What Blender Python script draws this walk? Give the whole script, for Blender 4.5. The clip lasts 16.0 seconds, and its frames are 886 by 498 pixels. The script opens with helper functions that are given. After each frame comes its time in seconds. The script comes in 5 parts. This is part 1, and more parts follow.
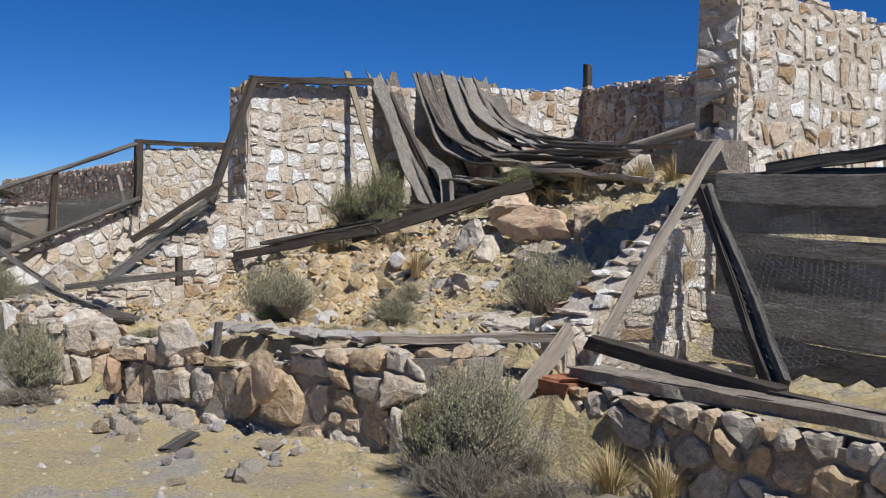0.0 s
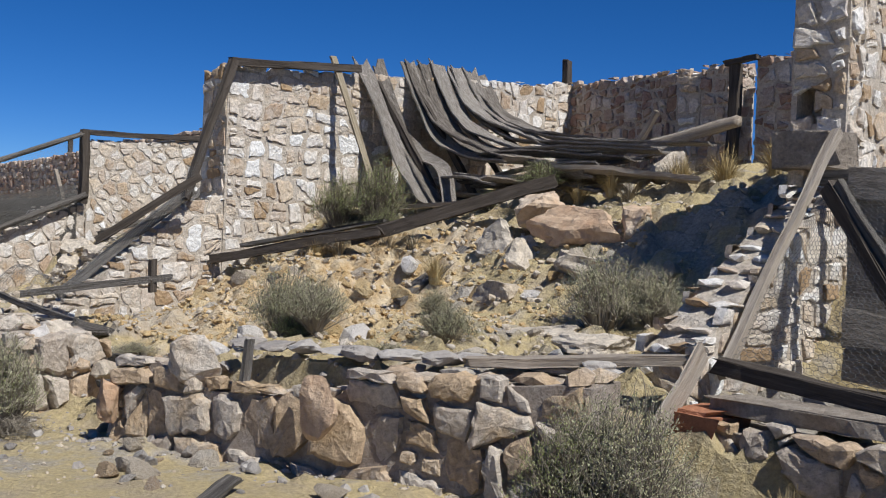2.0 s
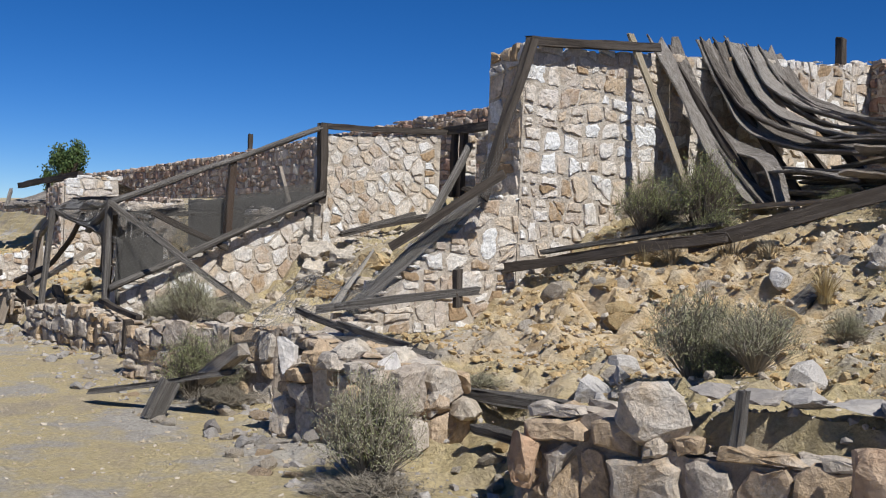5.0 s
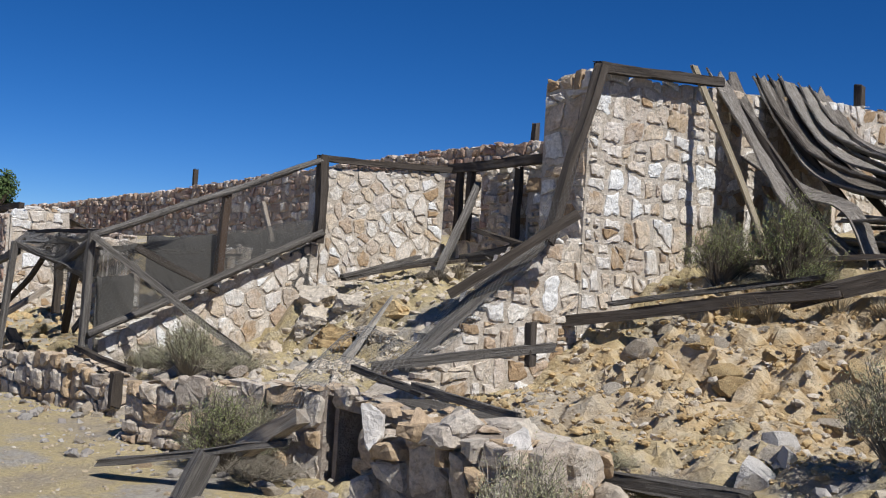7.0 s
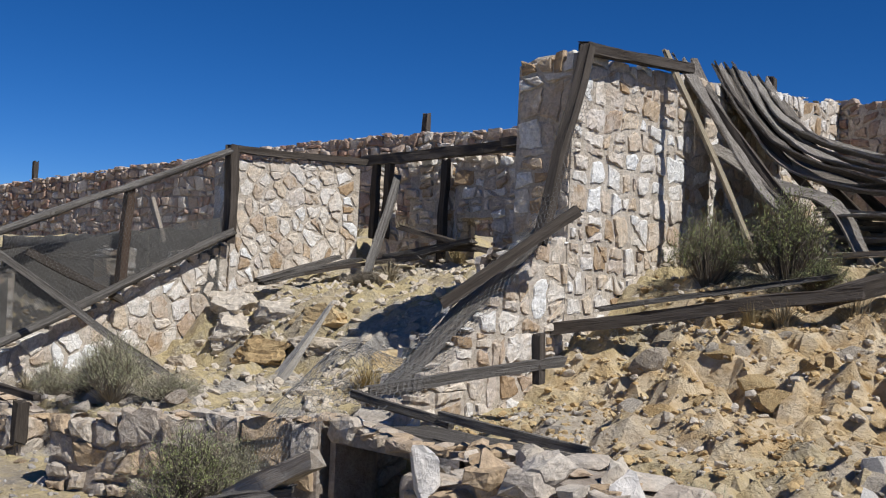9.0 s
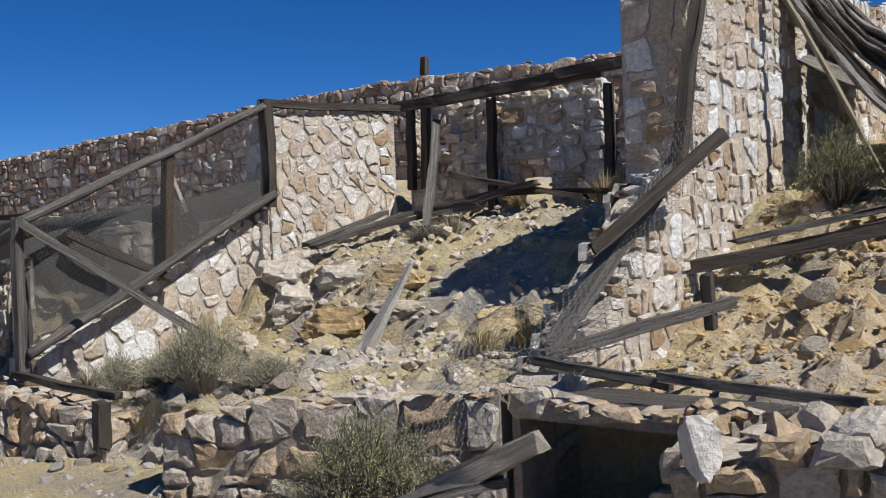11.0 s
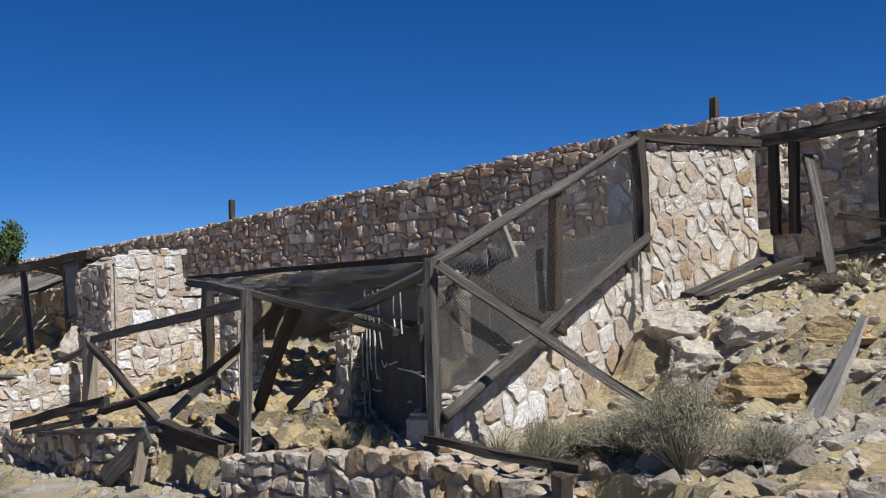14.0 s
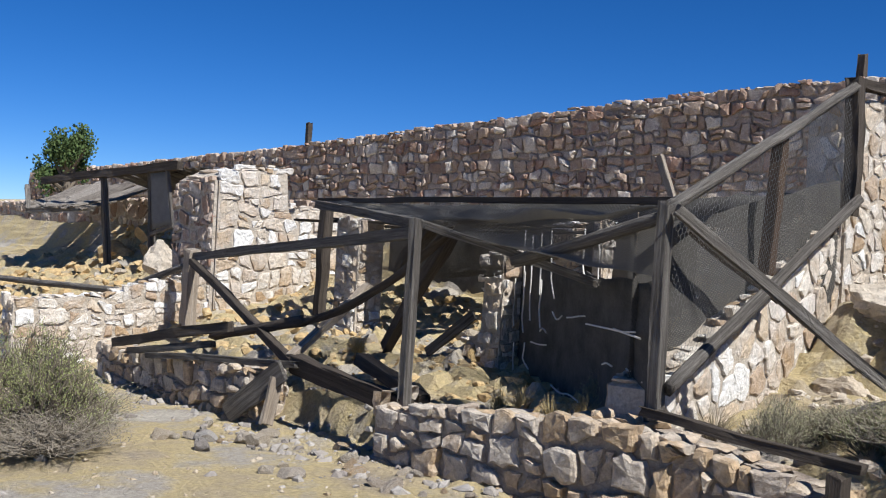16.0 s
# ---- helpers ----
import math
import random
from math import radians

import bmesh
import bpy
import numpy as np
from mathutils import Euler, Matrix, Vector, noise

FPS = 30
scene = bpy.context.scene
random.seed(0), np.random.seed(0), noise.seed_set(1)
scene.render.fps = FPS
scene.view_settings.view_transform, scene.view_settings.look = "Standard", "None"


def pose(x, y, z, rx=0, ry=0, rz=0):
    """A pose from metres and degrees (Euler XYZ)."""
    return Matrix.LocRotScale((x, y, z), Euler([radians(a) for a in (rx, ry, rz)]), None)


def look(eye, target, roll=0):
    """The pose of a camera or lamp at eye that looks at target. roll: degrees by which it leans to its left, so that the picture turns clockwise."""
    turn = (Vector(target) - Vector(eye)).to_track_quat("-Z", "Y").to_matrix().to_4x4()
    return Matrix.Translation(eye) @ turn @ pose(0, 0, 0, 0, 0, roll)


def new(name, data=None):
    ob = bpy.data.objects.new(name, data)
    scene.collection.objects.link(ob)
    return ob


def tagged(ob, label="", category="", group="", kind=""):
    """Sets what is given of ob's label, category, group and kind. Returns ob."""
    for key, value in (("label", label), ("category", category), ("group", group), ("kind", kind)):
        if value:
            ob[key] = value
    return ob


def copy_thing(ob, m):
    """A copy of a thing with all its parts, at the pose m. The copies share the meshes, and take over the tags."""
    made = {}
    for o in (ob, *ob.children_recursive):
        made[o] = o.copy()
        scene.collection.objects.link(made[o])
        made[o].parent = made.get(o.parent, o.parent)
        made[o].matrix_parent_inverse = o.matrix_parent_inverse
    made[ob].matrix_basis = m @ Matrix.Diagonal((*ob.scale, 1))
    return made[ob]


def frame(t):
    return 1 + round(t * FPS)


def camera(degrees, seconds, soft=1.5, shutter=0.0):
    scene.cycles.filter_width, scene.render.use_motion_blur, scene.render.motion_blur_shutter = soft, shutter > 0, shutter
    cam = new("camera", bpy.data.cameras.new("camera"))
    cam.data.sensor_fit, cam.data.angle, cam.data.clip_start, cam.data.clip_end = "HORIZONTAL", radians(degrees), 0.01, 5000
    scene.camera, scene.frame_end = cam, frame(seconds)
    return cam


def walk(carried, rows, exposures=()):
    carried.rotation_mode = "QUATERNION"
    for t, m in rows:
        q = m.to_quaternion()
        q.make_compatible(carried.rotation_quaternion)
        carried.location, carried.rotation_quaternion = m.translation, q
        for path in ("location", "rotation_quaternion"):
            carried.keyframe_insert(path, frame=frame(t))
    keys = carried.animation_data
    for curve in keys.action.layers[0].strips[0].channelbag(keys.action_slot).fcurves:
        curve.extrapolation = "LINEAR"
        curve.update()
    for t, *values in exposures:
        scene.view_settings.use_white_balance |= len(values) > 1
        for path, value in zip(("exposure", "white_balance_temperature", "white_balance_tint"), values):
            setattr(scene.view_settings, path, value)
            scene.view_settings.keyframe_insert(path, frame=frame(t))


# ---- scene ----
from collections import Counter

LENS = 46.0
PATH = [
    (0, (-0.000, 0.000, 1.525), (-3.964, 3.045, 1.405), 1.72),
    (0.5, (-0.491, 0.011, 1.485), (-4.302, 3.247, 1.439), 2.39),
    (1, (-0.947, 0.020, 1.514), (-4.725, 3.288, 1.313), 3.13),
    (1.5, (-1.436, -0.104, 1.453), (-5.167, 3.222, 1.311), 1.86),
    (2, (-1.892, -0.072, 1.441), (-5.578, 3.306, 1.359), 2.29),
    (2.5, (-2.346, -0.177, 1.472), (-6.122, 3.100, 1.461), 3.40),
    (3, (-2.813, -0.382, 1.443), (-6.742, 2.710, 1.422), 1.07),
    (3.5, (-3.262, -0.402, 1.451), (-7.244, 2.621, 1.379), 2.59),
    (4, (-3.731, -0.475, 1.530), (-7.875, 2.315, 1.326), 2.06),
    (4.5, (-4.177, -0.655, 1.399), (-8.219, 2.287, 1.323), 1.85),
    (5, (-4.719, -0.628, 1.466), (-8.778, 2.288, 1.334), 2.16),
    (5.2, (-4.914, -0.682, 1.404), (-9.018, 2.170, 1.531), 1.42),
    (5.9, (-5.629, -0.791, 1.399), (-9.645, 2.185, 1.520), 2.09),
    (6.6, (-6.364, -0.870, 1.389), (-10.204, 2.330, 1.498), 3.34),
    (7.3, (-7.069, -0.907, 1.384), (-10.809, 2.410, 1.486), 4.02),
    (7.5, (-7.262, -0.930, 1.391), (-10.750, 2.646, 1.613), 3.64),
    (8, (-7.740, -0.963, 1.413), (-11.097, 2.740, 1.550), 2.56),
    (8.5, (-8.224, -0.928, 1.442), (-11.498, 2.845, 1.659), 2.10),
    (8.7, (-8.365, -1.003, 1.413), (-11.614, 2.794, 1.570), 2.99),
    (9.4, (-9.012, -1.042, 1.418), (-12.175, 2.830, 1.507), 1.64),
    (10.1, (-9.655, -1.078, 1.427), (-12.653, 2.924, 1.390), -0.87),
    (10.8, (-10.276, -1.123, 1.431), (-13.182, 2.944, 1.327), -2.22),
    (11, (-10.408, -1.188, 1.389), (-13.411, 2.808, 1.276), -2.21),
    (11.5, (-10.850, -1.261, 1.295), (-13.819, 2.759, 1.464), -2.62),
    (12, (-11.311, -1.214, 1.366), (-14.468, 2.663, 1.411), -2.75),
    (12.5, (-11.768, -1.307, 1.389), (-15.038, 2.476, 1.384), -4.68),
    (13, (-12.209, -1.522, 1.302), (-15.685, 2.069, 1.440), -3.87),
    (13.5, (-12.683, -1.500, 1.339), (-16.224, 2.029, 1.452), -2.49),
    (14, (-13.168, -1.671, 1.320), (-16.728, 1.833, 1.537), -2.09),
    (14.5, (-13.637, -1.655, 1.271), (-17.126, 1.910, 1.621), -0.10),
    (15, (-14.086, -1.667, 1.330), (-17.598, 1.891, 1.324), 2.67),
    (15.5, (-14.556, -1.755, 1.295), (-18.137, 1.732, 1.171), 2.94),
    (16, (-14.984, -1.812, 1.291), (-18.648, 1.590, 1.234), 3.03),
]
cam = camera(LENS, 16.0, 1.1)
walk(cam, [(t, look(eye, target, roll)) for t, eye, target, roll in PATH], [(0, 0.40), (13.5, 0.40), (15.0, 0.63), (16.0, 0.71)])

# ---- light ----
SUN = Vector((0.63, -0.02, 0.77)).normalized()
world = bpy.data.worlds.new("sky")
scene.world = world
world.use_nodes = True
_n = world.node_tree.nodes
_sky = _n.new("ShaderNodeTexSky")
_sky.sky_type = "NISHITA"
_sky.sun_disc = False
_sky.sun_elevation = math.asin(SUN.z)
_sky.sun_rotation = math.atan2(SUN.x, SUN.y)
_sky.altitude = 5000
_sky.air_density = 1.0
_sky.dust_density = 0.0
_sky.ozone_density = 8.0
_deep = _n.new("ShaderNodeHueSaturation")
_deep.inputs["Saturation"].default_value = 1.2
_deep.inputs["Hue"].default_value = 0.506
_deep.inputs["Value"].default_value = 1.12
world.node_tree.links.new(_sky.outputs[0], _deep.inputs["Color"])
world.node_tree.links.new(_deep.outputs[0], _n["Background"].inputs[0])
_n["Background"].inputs[1].default_value = 0.06
_sun = new("sun", bpy.data.lights.new("sun", "SUN"))
_sun.data.energy = 4.0
_sun.data.angle = radians(0.5)
_sun.data.color = (1.0, 0.985, 0.945)
_sun.matrix_world = look(SUN * 60, (0, 0, 0))

# ---- materials ----


def material(name, colours, scale=6.0, rough=0.9, bump=0.4, bump_scale=40.0, random_mix=0.0, stretch=(1, 1, 1), dark=0.0, detail=8.0):
    """A rough natural surface: a ramp of colours over two scales of noise, a shift by piece, and fine relief."""
    m = bpy.data.materials.new(name)
    m.use_nodes = True
    nt = m.node_tree
    n, link = nt.nodes, nt.links.new
    bsdf = n["Principled BSDF"]
    bsdf.inputs["Roughness"].default_value = rough
    bsdf.inputs["Specular IOR Level"].default_value = 0.2
    tc = n.new("ShaderNodeTexCoord")
    info = n.new("ShaderNodeObjectInfo")
    island = n.new("ShaderNodeNewGeometry")
    shift = n.new("ShaderNodeMath")
    shift.operation = "ADD"
    link(info.outputs["Random"], shift.inputs[0])
    link(island.outputs["Random Per Island"], shift.inputs[1])
    frac = n.new("ShaderNodeMath")
    frac.operation = "FRACT"
    link(shift.outputs[0], frac.inputs[0])
    mapping = n.new("ShaderNodeMapping")
    mapping.inputs["Scale"].default_value = stretch
    link(tc.outputs["Object"], mapping.inputs["Vector"])
    off = n.new("ShaderNodeVectorMath")
    off.operation = "MULTIPLY_ADD"
    link(frac.outputs[0], off.inputs[0])
    off.inputs[1].default_value = (31.0, 17.0, 23.0)
    link(mapping.outputs[0], off.inputs[2])
    big = n.new("ShaderNodeTexNoise")
    big.inputs["Scale"].default_value = scale
    big.inputs["Detail"].default_value = detail
    big.inputs["Roughness"].default_value = 0.65
    link(off.outputs[0], big.inputs["Vector"])
    mix = n.new("ShaderNodeMix")
    mix.data_type = "FLOAT"
    mix.inputs[0].default_value = random_mix
    link(big.outputs["Fac"], mix.inputs[2])
    link(frac.outputs[0], mix.inputs[3])
    ramp = n.new("ShaderNodeValToRGB")
    lo, hi = (0.3, 0.7) if random_mix < 0.3 else (0.12, 0.88)
    while len(ramp.color_ramp.elements) < len(colours):
        ramp.color_ramp.elements.new(0.5)
    for i, (e, c) in enumerate(zip(ramp.color_ramp.elements, colours)):
        e.position = lo + (hi - lo) * i / max(1, len(colours) - 1)
        e.color = (*c, 1)
    link(mix.outputs[0], ramp.inputs[0])
    fine = n.new("ShaderNodeTexNoise")
    fine.inputs["Scale"].default_value = bump_scale
    fine.inputs["Detail"].default_value = 6.0
    fine.inputs["Roughness"].default_value = 0.7
    link(off.outputs[0], fine.inputs["Vector"])
    grain = n.new("ShaderNodeMapRange")
    grain.inputs[1].default_value, grain.inputs[2].default_value = 0.25, 0.75
    grain.inputs[3].default_value, grain.inputs[4].default_value = 0.72 - dark, 1.2
    link(fine.outputs["Fac"], grain.inputs[0])
    mul = n.new("ShaderNodeVectorMath")
    mul.operation = "SCALE"
    link(ramp.outputs[0], mul.inputs[0])
    link(grain.outputs[0], mul.inputs["Scale"])
    link(mul.outputs[0], bsdf.inputs["Base Color"])
    add = n.new("ShaderNodeMath")
    add.operation = "MULTIPLY_ADD"
    link(big.outputs["Fac"], add.inputs[0])
    add.inputs[1].default_value = 1.5
    link(fine.outputs["Fac"], add.inputs[2])
    b = n.new("ShaderNodeBump")
    b.inputs["Strength"].default_value = bump
    b.inputs["Distance"].default_value = 0.03
    link(add.outputs[0], b.inputs["Height"])
    link(b.outputs[0], bsdf.inputs["Normal"])
    return m


STONE = material("limestone", [(0.44, 0.31, 0.19), (0.80, 0.76, 0.71), (0.57, 0.43, 0.29), (0.86, 0.84, 0.81), (0.50, 0.37, 0.26), (0.82, 0.77, 0.70), (0.64, 0.52, 0.39), (0.87, 0.86, 0.84)], 5.0, 0.9, 0.9, 26.0, 0.82, dark=0.16)
# darker, redder limestone; its tone also carries the shade on walls turned from the sun
STONE_DARK = material("shaded_weathered_limestone", [(0.30, 0.19, 0.14), (0.42, 0.31, 0.24), (0.54, 0.45, 0.38), (0.37, 0.22, 0.16), (0.72, 0.66, 0.59), (0.48, 0.36, 0.28), (0.58, 0.50, 0.43)], 4.5, 0.9, 0.9, 26.0, 0.65, dark=0.16)
FIELD = material("field_stone", [(0.42, 0.33, 0.25), (0.56, 0.48, 0.40), (0.64, 0.57, 0.49), (0.56, 0.41, 0.26), (0.56, 0.43, 0.31), (0.74, 0.69, 0.62)], 4.2, 0.92, 1.0, 22.0, 0.55, dark=0.22)
MORTAR = material("mortar", [(0.45, 0.38, 0.30), (0.57, 0.50, 0.42), (0.66, 0.60, 0.53)], 7.0, 0.95, 0.9, 30.0, dark=0.15)
EARTH = material("earth_core", [(0.26, 0.21, 0.17), (0.38, 0.32, 0.27), (0.46, 0.41, 0.36)], 6.0, 0.95, 1.0, 34.0)
WOOD = material("weathered_wood", [(0.075, 0.065, 0.058), (0.19, 0.172, 0.155), (0.36, 0.335, 0.305)], 3.6, 0.85, 1.0, 22.0, 0.15, (0.3, 12, 12), 0.3)
WOOD_DARK = material("dark_timber", [(0.045, 0.036, 0.03), (0.085, 0.07, 0.058), (0.13, 0.11, 0.095)], 3.0, 0.85, 0.6, 18.0, 0.1, (0.35, 9, 9), 0.2)
WOOD_PALE = material("pale_wood", [(0.26, 0.21, 0.16), (0.38, 0.32, 0.26), (0.46, 0.41, 0.35)], 3.0, 0.85, 0.6, 18.0, 0.15, (0.35, 9, 9), 0.2)
PLANK_YELLOW = material("yellow_wood", [(0.22, 0.17, 0.11), (0.36, 0.30, 0.21), (0.46, 0.40, 0.30)], 3.0, 0.8, 0.7, 18.0, 0.1, (0.35, 9, 9), 0.2)
CONCRETE = material("concrete", [(0.24, 0.20, 0.165), (0.34, 0.29, 0.24), (0.44, 0.39, 0.33)], 5.0, 0.92, 1.0, 30.0, dark=0.15)
WIRE = material("galvanised_wire", [(0.13, 0.128, 0.125), (0.22, 0.215, 0.21)], 8.0, 0.7, 0.1, 40.0)
WOOD_ROOF = material("roof_board_wood", [(0.15, 0.127, 0.105), (0.34, 0.30, 0.26), (0.52, 0.475, 0.425)], 3.6, 0.85, 1.0, 20.0, 0.25, (0.9, 11, 3), 0.3)
WOOD_BLEACHED = material("bleached_wood", [(0.36, 0.33, 0.29), (0.48, 0.45, 0.41), (0.58, 0.55, 0.5)], 3.0, 0.85, 0.6, 18.0, 0.15, (0.35, 9, 9), 0.2)
BROWN = material("rusty_timber", [(0.065, 0.042, 0.03), (0.12, 0.08, 0.056)], 3.0, 0.85, 0.6, 18.0, 0.1, (0.35, 9, 9), 0.15)
CLOTH = material("black_cloth", [(0.065, 0.062, 0.057), (0.13, 0.122, 0.112)], 4.0, 0.95, 0.5, 60.0)
SCREEN = material("grey_screen", [(0.14, 0.14, 0.14), (0.2, 0.2, 0.2)], 4.0, 0.8, 0.3, 90.0)
CORD = material("white_cord", [(0.6, 0.58, 0.54), (0.75, 0.73, 0.7)], 9.0, 0.8, 0.1, 60.0)
ROCK_RED = material("red_rock", [(0.42, 0.25, 0.15), (0.54, 0.39, 0.27), (0.62, 0.52, 0.41)], 2.2, 0.92, 1.0, 12.0, 0.2)
ROCK_WHITE = material("pale_rock", [(0.45, 0.36, 0.26), (0.60, 0.52, 0.42), (0.70, 0.64, 0.56)], 3.2, 0.92, 1.0, 16.0, 0.3, dark=0.2)
ROCK_CHALK = material("chalk_rock", [(0.55, 0.5, 0.45), (0.68, 0.64, 0.6), (0.76, 0.73, 0.7)], 3.0, 0.92, 0.9, 16.0, 0.3)
ROCK_OCHRE = material("ochre_rock", [(0.43, 0.27, 0.12), (0.58, 0.42, 0.22), (0.66, 0.55, 0.37)], 3.2, 0.92, 1.0, 16.0, 0.3, dark=0.2)
ROCK_GREY = material("grey_shale", [(0.24, 0.21, 0.19), (0.36, 0.33, 0.30), (0.46, 0.43, 0.40)], 3.0, 0.92, 0.8, 16.0, 0.5)
ROCK_TAN = material("tan_pebble", [(0.36, 0.28, 0.18), (0.46, 0.38, 0.28), (0.52, 0.47, 0.40)], 3.0, 0.92, 0.6, 16.0, 0.5)
LEAF_SAGE = material("sage_leaf", [(0.24, 0.245, 0.13), (0.36, 0.355, 0.21), (0.46, 0.445, 0.30)], 4.0, 0.8, 0.0, 40.0, 0.8)
LEAF_GREEN = material("green_leaf", [(0.16, 0.19, 0.065), (0.27, 0.30, 0.12), (0.38, 0.40, 0.19)], 4.0, 0.8, 0.0, 40.0, 0.8)
LEAF_DRY = material("dry_leaf", [(0.17, 0.155, 0.12), (0.28, 0.25, 0.20)], 4.0, 0.85, 0.0, 40.0, 0.8)
LEAF_JUNIPER = material("juniper_leaf", [(0.05, 0.085, 0.03), (0.10, 0.145, 0.05)], 4.0, 0.8, 0.0, 40.0, 0.8)
TWIG = material("twig", [(0.13, 0.105, 0.08), (0.2, 0.17, 0.135)], 6.0, 0.9, 0.1, 40.0, 0.4)
TWIG_GREY = material("grey_twig", [(0.20, 0.17, 0.13), (0.32, 0.28, 0.225)], 6.0, 0.9, 0.1, 40.0, 0.4)
STRAW = material("straw", [(0.32, 0.23, 0.10), (0.44, 0.34, 0.17), (0.52, 0.43, 0.25)], 6.0, 0.8, 0.0, 40.0, 0.6)
STRAW_GREY = material("grey_straw", [(0.24, 0.20, 0.14), (0.34, 0.29, 0.2)], 6.0, 0.8, 0.0, 40.0, 0.6)
BRICK = material("red_stone", [(0.33, 0.13, 0.07), (0.45, 0.22, 0.13)], 5.0, 0.9, 0.7, 30.0, 0.4)

# ---- helpers of this scene ----


def mesh_object(name, verts, faces, mat, parent=None, label="", at=None, smooth=False):
    me = bpy.data.meshes.new(name)
    me.from_pydata([tuple(v) for v in verts], [], faces)
    if smooth:
        me.polygons.foreach_set("use_smooth", [True] * len(me.polygons))
    me.materials.append(mat)
    ob = new(name, me)
    if at is not None:
        ob.location = at
    if parent is not None:
        ob.parent = parent
    if label:
        tagged(ob, label)
    return ob


def lerp(points, x):
    """Straight-line interpolation through (x, value) points."""
    return float(np.interp(x, [p[0] for p in points], [p[1] for p in points]))


def fbm(x, y, z=0.0, octaves=4):
    return noise.fractal(Vector((x, y, z)), 1.0, 2.0, octaves)


def timber_mesh(p0, p1, w, h, seed, steps=18, round_=False, wear=0.28, sag=0.0, taper=1.0):
    """Vertices and faces of a worn beam or pole from p0 to p1, in its own frame: x along it."""
    a, b = Vector(p0), Vector(p1)
    length = (b - a).length
    sides = 9 if round_ else 12
    rnd = random.Random(seed)
    bow = min(0.03, 0.012 * length)
    ring = []
    if round_:
        for k in range(sides):
            t = 2 * math.pi * k / sides
            ring.append((math.cos(t) * w / 2, math.sin(t) * h / 2))
    else:
        c = 0.16
        for sx, sy in ((1, 1), (-1, 1), (-1, -1), (1, -1)):
            px, py = (1 - c, 1) if sx * sy > 0 else (1, 1 - c)
            qx, qy = (1, 1 - c) if sx * sy > 0 else (1 - c, 1)
            first, second = ((qx, qy), (px, py)) if sx * sy > 0 else ((qx, qy), (px, py))
            ring.append((sx * first[0] * w / 2, sy * first[1] * h / 2))
            ring.append((sx * (1 - c / 2.5) * w / 2, sy * (1 - c / 2.5) * h / 2))
            ring.append((sx * second[0] * w / 2, sy * second[1] * h / 2))
    verts, faces = [], []
    for i in range(steps + 1):
        s = i / steps
        grow = 1 + (taper - 1) * s
        bend = -4 * sag * s * (1 - s) + bow * fbm(s * 1.7 + seed * 0.71, 4.4, seed, 2)
        sway = bow * fbm(s * 1.7 + seed * 0.53, 8.8, seed, 2)
        for k, (y, z) in enumerate(ring):
            d = 1 + wear * fbm(s * length * 1.6 + seed * 3.1, k * 0.9 + seed, 0, 3)
            end = 0.0
            if i in (0, steps):
                end = rnd.uniform(-0.35, 0.25) * w * (1 if i else -1)
            verts.append((s * length + end, y * d * grow + sway, z * d * grow + bend))
    m = len(ring)
    for i in range(steps):
        for k in range(m):
            q = (k + 1) % m
            faces.append((i * m + k, i * m + q, (i + 1) * m + q, (i + 1) * m + k))
    faces.append(tuple(range(m - 1, -1, -1)))
    faces.append(tuple(range(steps * m, steps * m + m)))
    return verts, faces


SEED = [0]


def timber(name, p0, p1, w, h, mat, label="", category="", parent=None, turn=0.0, **kw):
    SEED[0] += 1
    verts, faces = timber_mesh(p0, p1, w, h, SEED[0], **kw)
    ob = mesh_object(name, verts, faces, mat, parent, smooth=kw.get("round_", False))
    a, b = Vector(p0), Vector(p1)
    x = (b - a).normalized()
    up = Vector((0, 0, 1)) if abs(x.z) < 0.9 else Vector((0, 1, 0))
    y = up.cross(x).normalized()
    z = x.cross(y)
    rot = Matrix((x, y, z)).transposed().to_4x4() @ Matrix.Rotation(radians(turn), 4, "X")
    ob.matrix_basis = Matrix.Translation(a) @ rot
    if label:
        tagged(ob, label, category)
    return ob


def clip(poly, px, py, nx, ny):
    """The part of a polygon on the side of a line away from (nx, ny)."""
    out = []
    n = len(poly)
    for i in range(n):
        ax, ay = poly[i]
        bx, by = poly[(i + 1) % n]
        da = (ax - px) * nx + (ay - py) * ny
        db = (bx - px) * nx + (by - py) * ny
        if da <= 0:
            out.append((ax, ay))
        if da * db < 0:
            s = da / (da - db)
            out.append((ax + (bx - ax) * s, ay + (by - ay) * s))
    return out


